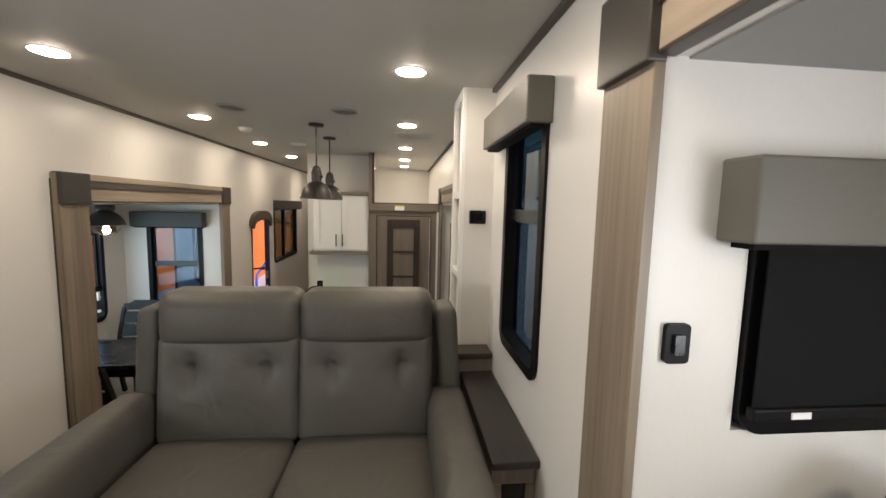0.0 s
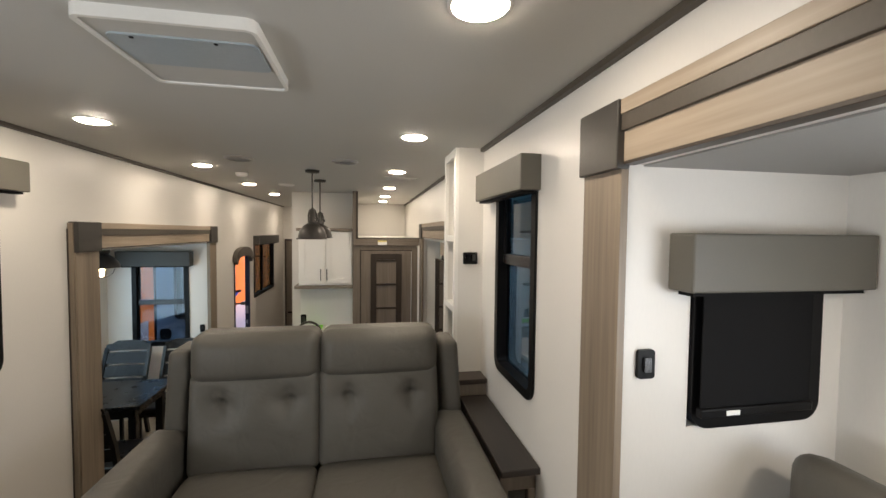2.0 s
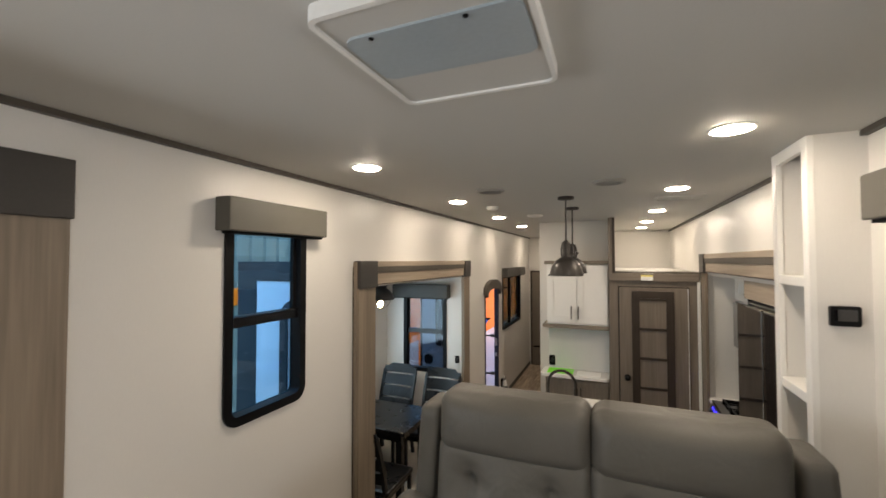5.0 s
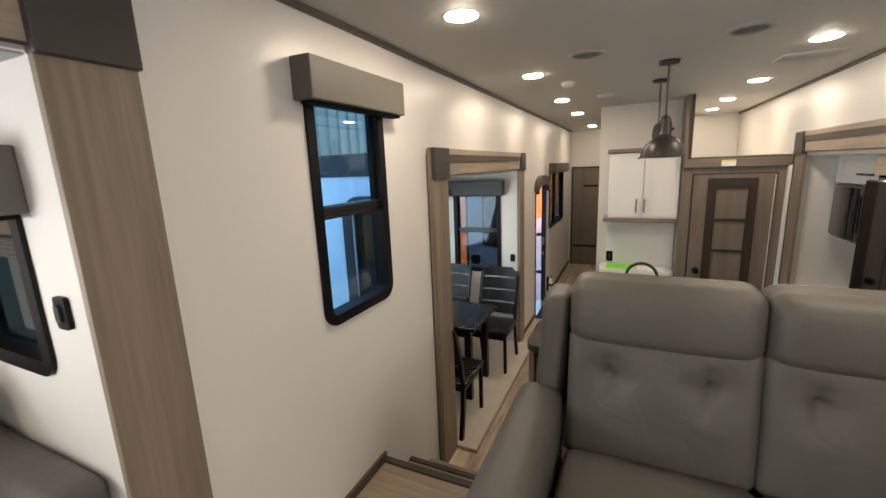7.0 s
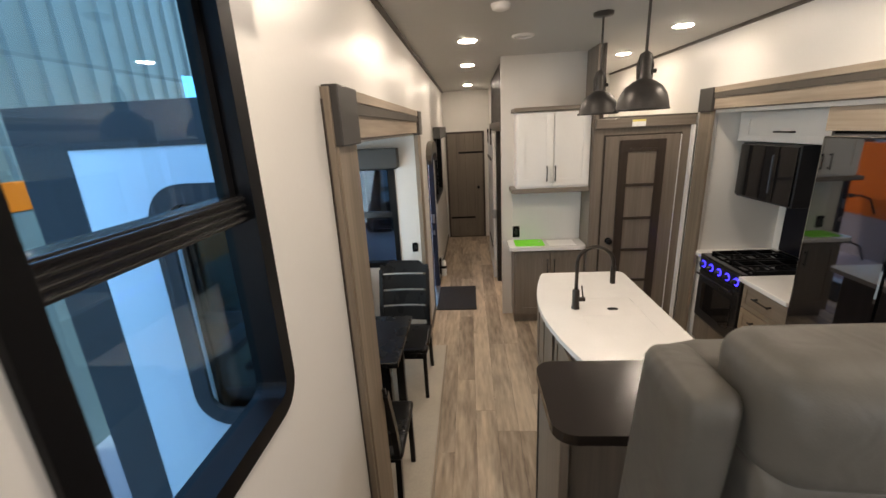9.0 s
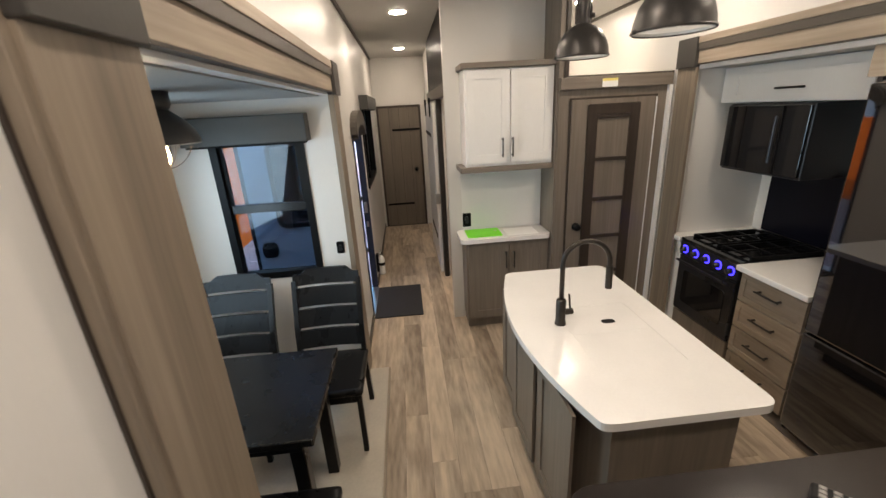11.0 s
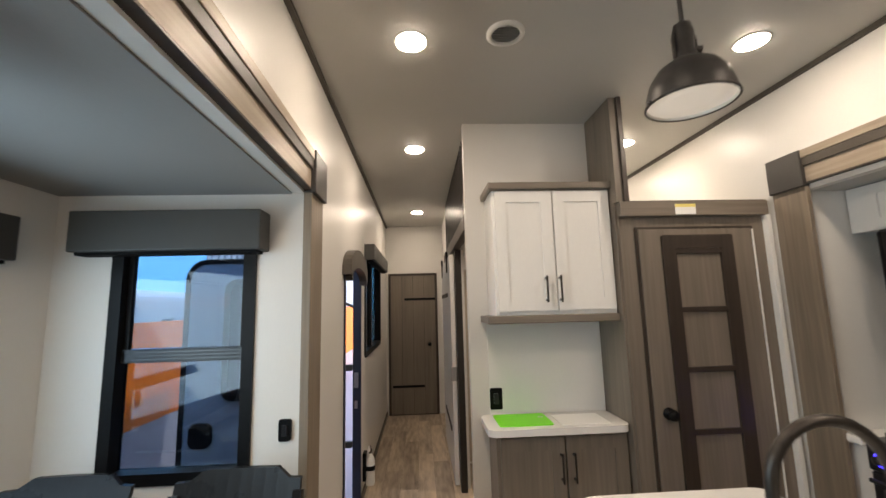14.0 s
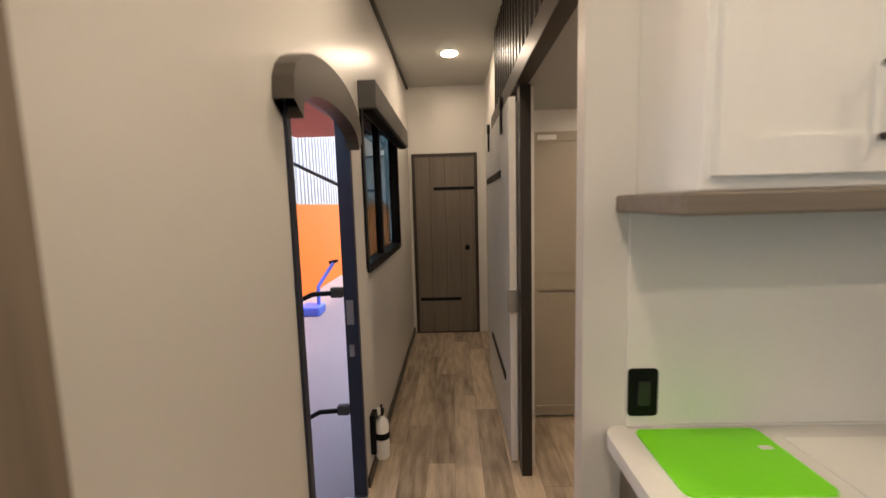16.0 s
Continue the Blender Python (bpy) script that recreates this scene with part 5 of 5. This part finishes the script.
part("tag", box(-1.95, -1.932, 6.775, 6.785, 0.36, 0.4, 0.002), M_PAPER, fe)
part("bracket", box(-1.999, -1.97, 6.8, 6.88, 0.12, 0.34, 0.003), M_BLACK, fe, "black wall bracket")

# ---- outside ----
structure("ground", box(-400, 400, -400, 400, -1.0, -0.9), M_GROUND, "smooth pinkish-grey concrete around the trailer", "ground")


sky_sheet = structure("backdrop", turned(box(-110, 110, -0.1, 0.1, -2, 70), Matrix.Translation((-52, 78, 0)) @ Matrix.Rotation(radians(34), 4, "Z")),
                      pbr("clear_blue_sky", (0.1, 0.2, 0.3), 0.9, var=0.01, bump=0, spec=0.0, glow=(0.2, 0.62, 1.0, 0.085)), "clear pale blue sky behind the trees", "sky")


def corrugated(x, y0, y1, z0, z1, pitch=0.3, deep=0.04):
    bm, n = bmesh.new(), int((y1 - y0) / pitch)
    prof = []
    for k in range(n):
        y = y0 + k * pitch
        prof += [(x, y), (x, y + pitch * 0.55), (x + deep, y + pitch * 0.65), (x + deep, y + pitch * 0.9)]
    a, b = ([bm.verts.new((px, py, z)) for px, py in prof] for z in (z0, z1))
    for k in range(len(prof) - 1):
        bm.faces.new((a[k], a[k + 1], b[k + 1], b[k]))
    return bm


structure("base_wall", box(-5.6, -5.5, -8, 5.4, -0.9, 1.58), M_TEAL, "grey-teal painted block wall beside the trailer", "wall")
structure("orange_cap", box(-5.62, -5.49, -8, 5.4, 1.58, 1.83), M_ORANGE, "orange painted band on top of the block wall", "wall")
structure("fence_wall_base", box(-5.59, -5.51, 5.4, 8.0, -0.9, 0.34), M_TEAL, "grey concrete base under the orange wall", "wall")
structure("orange_fence_wall", box(-5.6, -5.5, 5.4, 8.0, 0.34, 1.6), M_ORANGE, "tall orange painted steel wall beside the trailer", "wall")
structure("fence_base", box(-5.59, -5.51, 8.0, 11.0, -0.9, -0.05), M_GROUND, "grey concrete base under the low fence", "wall")
structure("orange_fence_low", box(-5.6, -5.5, 8.0, 11.0, -0.05, 1.4), M_ORANGE, "low orange painted steel fence", "fence")
structure("orange_fence_far", box(-5.6, -5.5, 11.0, 30, -0.9, 1.57), M_ORANGE, "tall orange painted steel wall beyond the entry", "wall")
structure("warehouse_wall_left", corrugated(-6.0, -10, 8.0, -0.9, 6.0), M_TEAL, "teal-grey corrugated steel warehouse wall", "wall")
structure("warehouse_wall_gable", corrugated(-6.0, 8.0, 11.0, 3.1, 6.0), M_TEAL, "teal-grey corrugated steel above the loading gap", "wall")
structure("warehouse_wall_far", corrugated(-6.0, 12.0, 34.0, -0.9, 6.0), M_FARWALL, "pale corrugated steel warehouse wall", "wall")
# Real wall low down; its unseen height up to 12 m is added to block sun.
structure("warehouse_wall_right", turned(corrugated(-6.0, -12, 24, -0.9, 12.0), Matrix.Diagonal((-1, 1, 1, 1))), M_TEAL, "teal-grey corrugated steel warehouse wall", "wall")
structure("orange_panel_right", box(4.6, 4.7, -2, 4.0, -0.9, 2.3), M_ORANGE, "orange painted steel panel beside the trailer", "wall")
structure("trailer_body", box(XL - 0.03, XR + 0.03, -1.76, 9.36, -0.45, -0.1), M_GEL, "white lower body of the trailer", "trailer")
structure("trailer_roof", box(XL - 0.06, XR + 0.06, -1.8, 9.4, 2.792, 2.84), M_GEL, "white roof of the trailer", "roof")
structure("slide_flange", slab_with_holes("y", 2.895, 0.024, -3.25, -2.052, -0.2, 2.24, [(-3.04, -2.222, -0.03, 2.08)]), M_RIM, "black rubber flange round the slide-out", "trim")
structure("slide_skin", slab_with_holes("y", 2.9, 0.018, XD - 0.06, XL - 0.053, -0.1, 2.1, [(-2.7, -2.2, 0.9, 1.9)]), M_GEL, "white outer skin of the slide-out", "wall")
arm = thing("awning_arm", (-2.9, 10.0, 1.7), "dark metal awning arm slanting out from the trailer", "awning arm")
part("bar", rod((-2.06, 9.95, 1.28), (-3.68, 10.0, 2.1), 0.022), M_RIM, arm)
part("upright", rod((-3.68, 10.0, 2.05), (-3.68, 10.0, 2.46), 0.02), M_RIM, arm)
structure("awning", box(-3.7, -2.08, 6.1, 10.5, 2.45, 2.5), pbr("salmon_awning", (0.5, 0.17, 0.12), 0.7), "salmon red awning over the entry", "awning")
for z in (-0.3, -0.55):
    stp = thing("entry_step", (-2.3, 6.28, z), "grey metal fold-out entry step", "step", "entry steps")
    part("tread", box(-2.35 - (-0.3 - z) * 1.0, -2.06 - (-0.3 - z) * 1.0, 5.98, 6.6, z - 0.03, z, 0.005), M_STEEL, stp)
    part("support", box(-2.3 - (-0.3 - z) * 1.0, -2.25 - (-0.3 - z) * 1.0, 6.2, 6.4, -0.9, z - 0.03), M_STEEL, stp)


def far_trailer(x, y, w, l, h):
    t = thing("parked_trailer", (x, y, -0.9), "white travel trailer parked outside", "trailer", "trailers outside")
    # The darkened skin also holds down the brightness of these sunlit white bodies.
    part("body", box(x, x + w, y, y + l, -0.45, h, 0.35, 4), M_SHADEDSKIN, t)
    part("stripe", box(x + w - 0.01, x + w + 0.01, y + 0.3, y + l - 0.3, 0.1, 0.35), M_BLOCK, t, "dark stripe")
    for k in range(3):
        part("window", box(x + w - 0.01, x + w + 0.015, y + 0.6 + k * l / 3.4, y + 1.3 + k * l / 3.4, 0.7, 1.3, 0.01), M_GLOSS, t, "dark window")
    for yy in (y + l * 0.45, y + l * 0.6):
        part("wheel", lathe([(0, -0.1), (0.3, -0.1), (0.33, -0.06), (0.33, 0.06), (0.3, 0.1), (0, 0.1)], (x + w - 0.2, yy, -0.57), 24, "x"), M_RUBBER, t, "", True)


far_trailer(-12.5, 12.5, 2.5, 7.0, 2.25)
far_trailer(-16.5, 13.5, 2.5, 7.0, 2.5)


def tree(x, y, h, seed):
    rnd = random.Random(seed)
    t = thing("tree", (x, y, -0.9), "broad green tree behind the parked trailers", "tree", "trees outside")
    part("trunk", lathe([(0.16, -0.9), (0.12, 0.6), (0.07, h * 0.7), (0.02, h * 0.9)], (x, y, 0), 10), M_BARK, t, "", True)
    bm = bmesh.new()
    for k in range(420):
        a, b, r = rnd.uniform(0, 6.28), rnd.uniform(-1, 1), rnd.uniform(0.4, 1) ** 0.5
        c = Vector((x + 1.6 * r * math.cos(a) * math.sqrt(1 - b * b), y + 1.6 * r * math.sin(a) * math.sqrt(1 - b * b), h * 0.75 + 1.1 * r * b))
        s = rnd.uniform(0.1, 0.24)
        m = Matrix.Translation(c) @ Euler((rnd.uniform(0, 3), rnd.uniform(0, 3), rnd.uniform(0, 3))).to_matrix().to_4x4()
        vs = [bm.verts.new(m @ Vector(p)) for p in ((-s, 0, 0), (0, -s * 0.5, 0.03), (s, 0, 0), (0, s * 0.5, 0.03))]
        bm.faces.new(vs)
    part("crown", bm, M_LEAF, t)


tree(-22, 22, 3.4, 1)
tree(-24, 26, 3.8, 2)
cart = thing("hand_truck", (-4.6, 13.6, -0.9), "blue hand truck with a black grip", "cart")
part("frame", tube([(-4.6, 13.6, -0.88), (-4.6, 13.65, -0.3), (-4.3, 13.9, 0.2)], 0.04), pbr("blue_enamel", (0.05, 0.1, 0.5), 0.4), cart)
part("deck", box(-4.95, -4.5, 13.3, 13.8, -0.9, -0.7, 0.03), pbr("blue_enamel_deck", (0.05, 0.1, 0.5), 0.4), cart)
part("grip", tube([(-4.4, 13.95, 0.2), (-4.2, 13.85, 0.25)], 0.04), M_BLACK, cart)

# ---- floor planks ----
floor = structure("floor", box(XL, XR, 2.62, 9.29, -0.006, -0.002), M_ESP, "grey-brown wood-look vinyl plank floor", "floor")
PW, PL = 0.152, 1.22
plank_meshes = {}


def plank(x0, x1, y0, y1):
    key = (round(x1 - x0, 3), round(y1 - y0, 3))
    if key not in plank_meshes:
        bm = box(-key[0] / 2 + 0.0006, key[0] / 2 - 0.0006, -key[1] / 2 + 0.0006, key[1] / 2 - 0.0006, -0.002, 0.0, 0.0006, 1)
        me = bpy.data.meshes.new("plank")
        bm.to_mesh(me)
        bm.free()
        me.materials.append(M_PLANK)
        plank_meshes[key] = me
    ob = new("plank", plank_meshes[key])
    ob.parent = floor
    ob.location = ((x0 + x1) / 2, (y0 + y1) / 2, 0.0)


rnd = random.Random(7)
nrow = int((XR - XL) / PW) + 1
for r in range(nrow):
    x0, x1 = XL + r * PW, min(XR, XL + (r + 1) * PW)
    if x1 - x0 < 0.02:
        continue
    y = 2.62 - rnd.choice((0.0, 0.2, 0.4, 0.6, 0.8, 1.0))
    while y < 9.28:
        a, b = max(2.62, y), min(9.29, y + PL)
        if b - a > 0.02:
            plank(x0, x1, a, b)
        y += PL
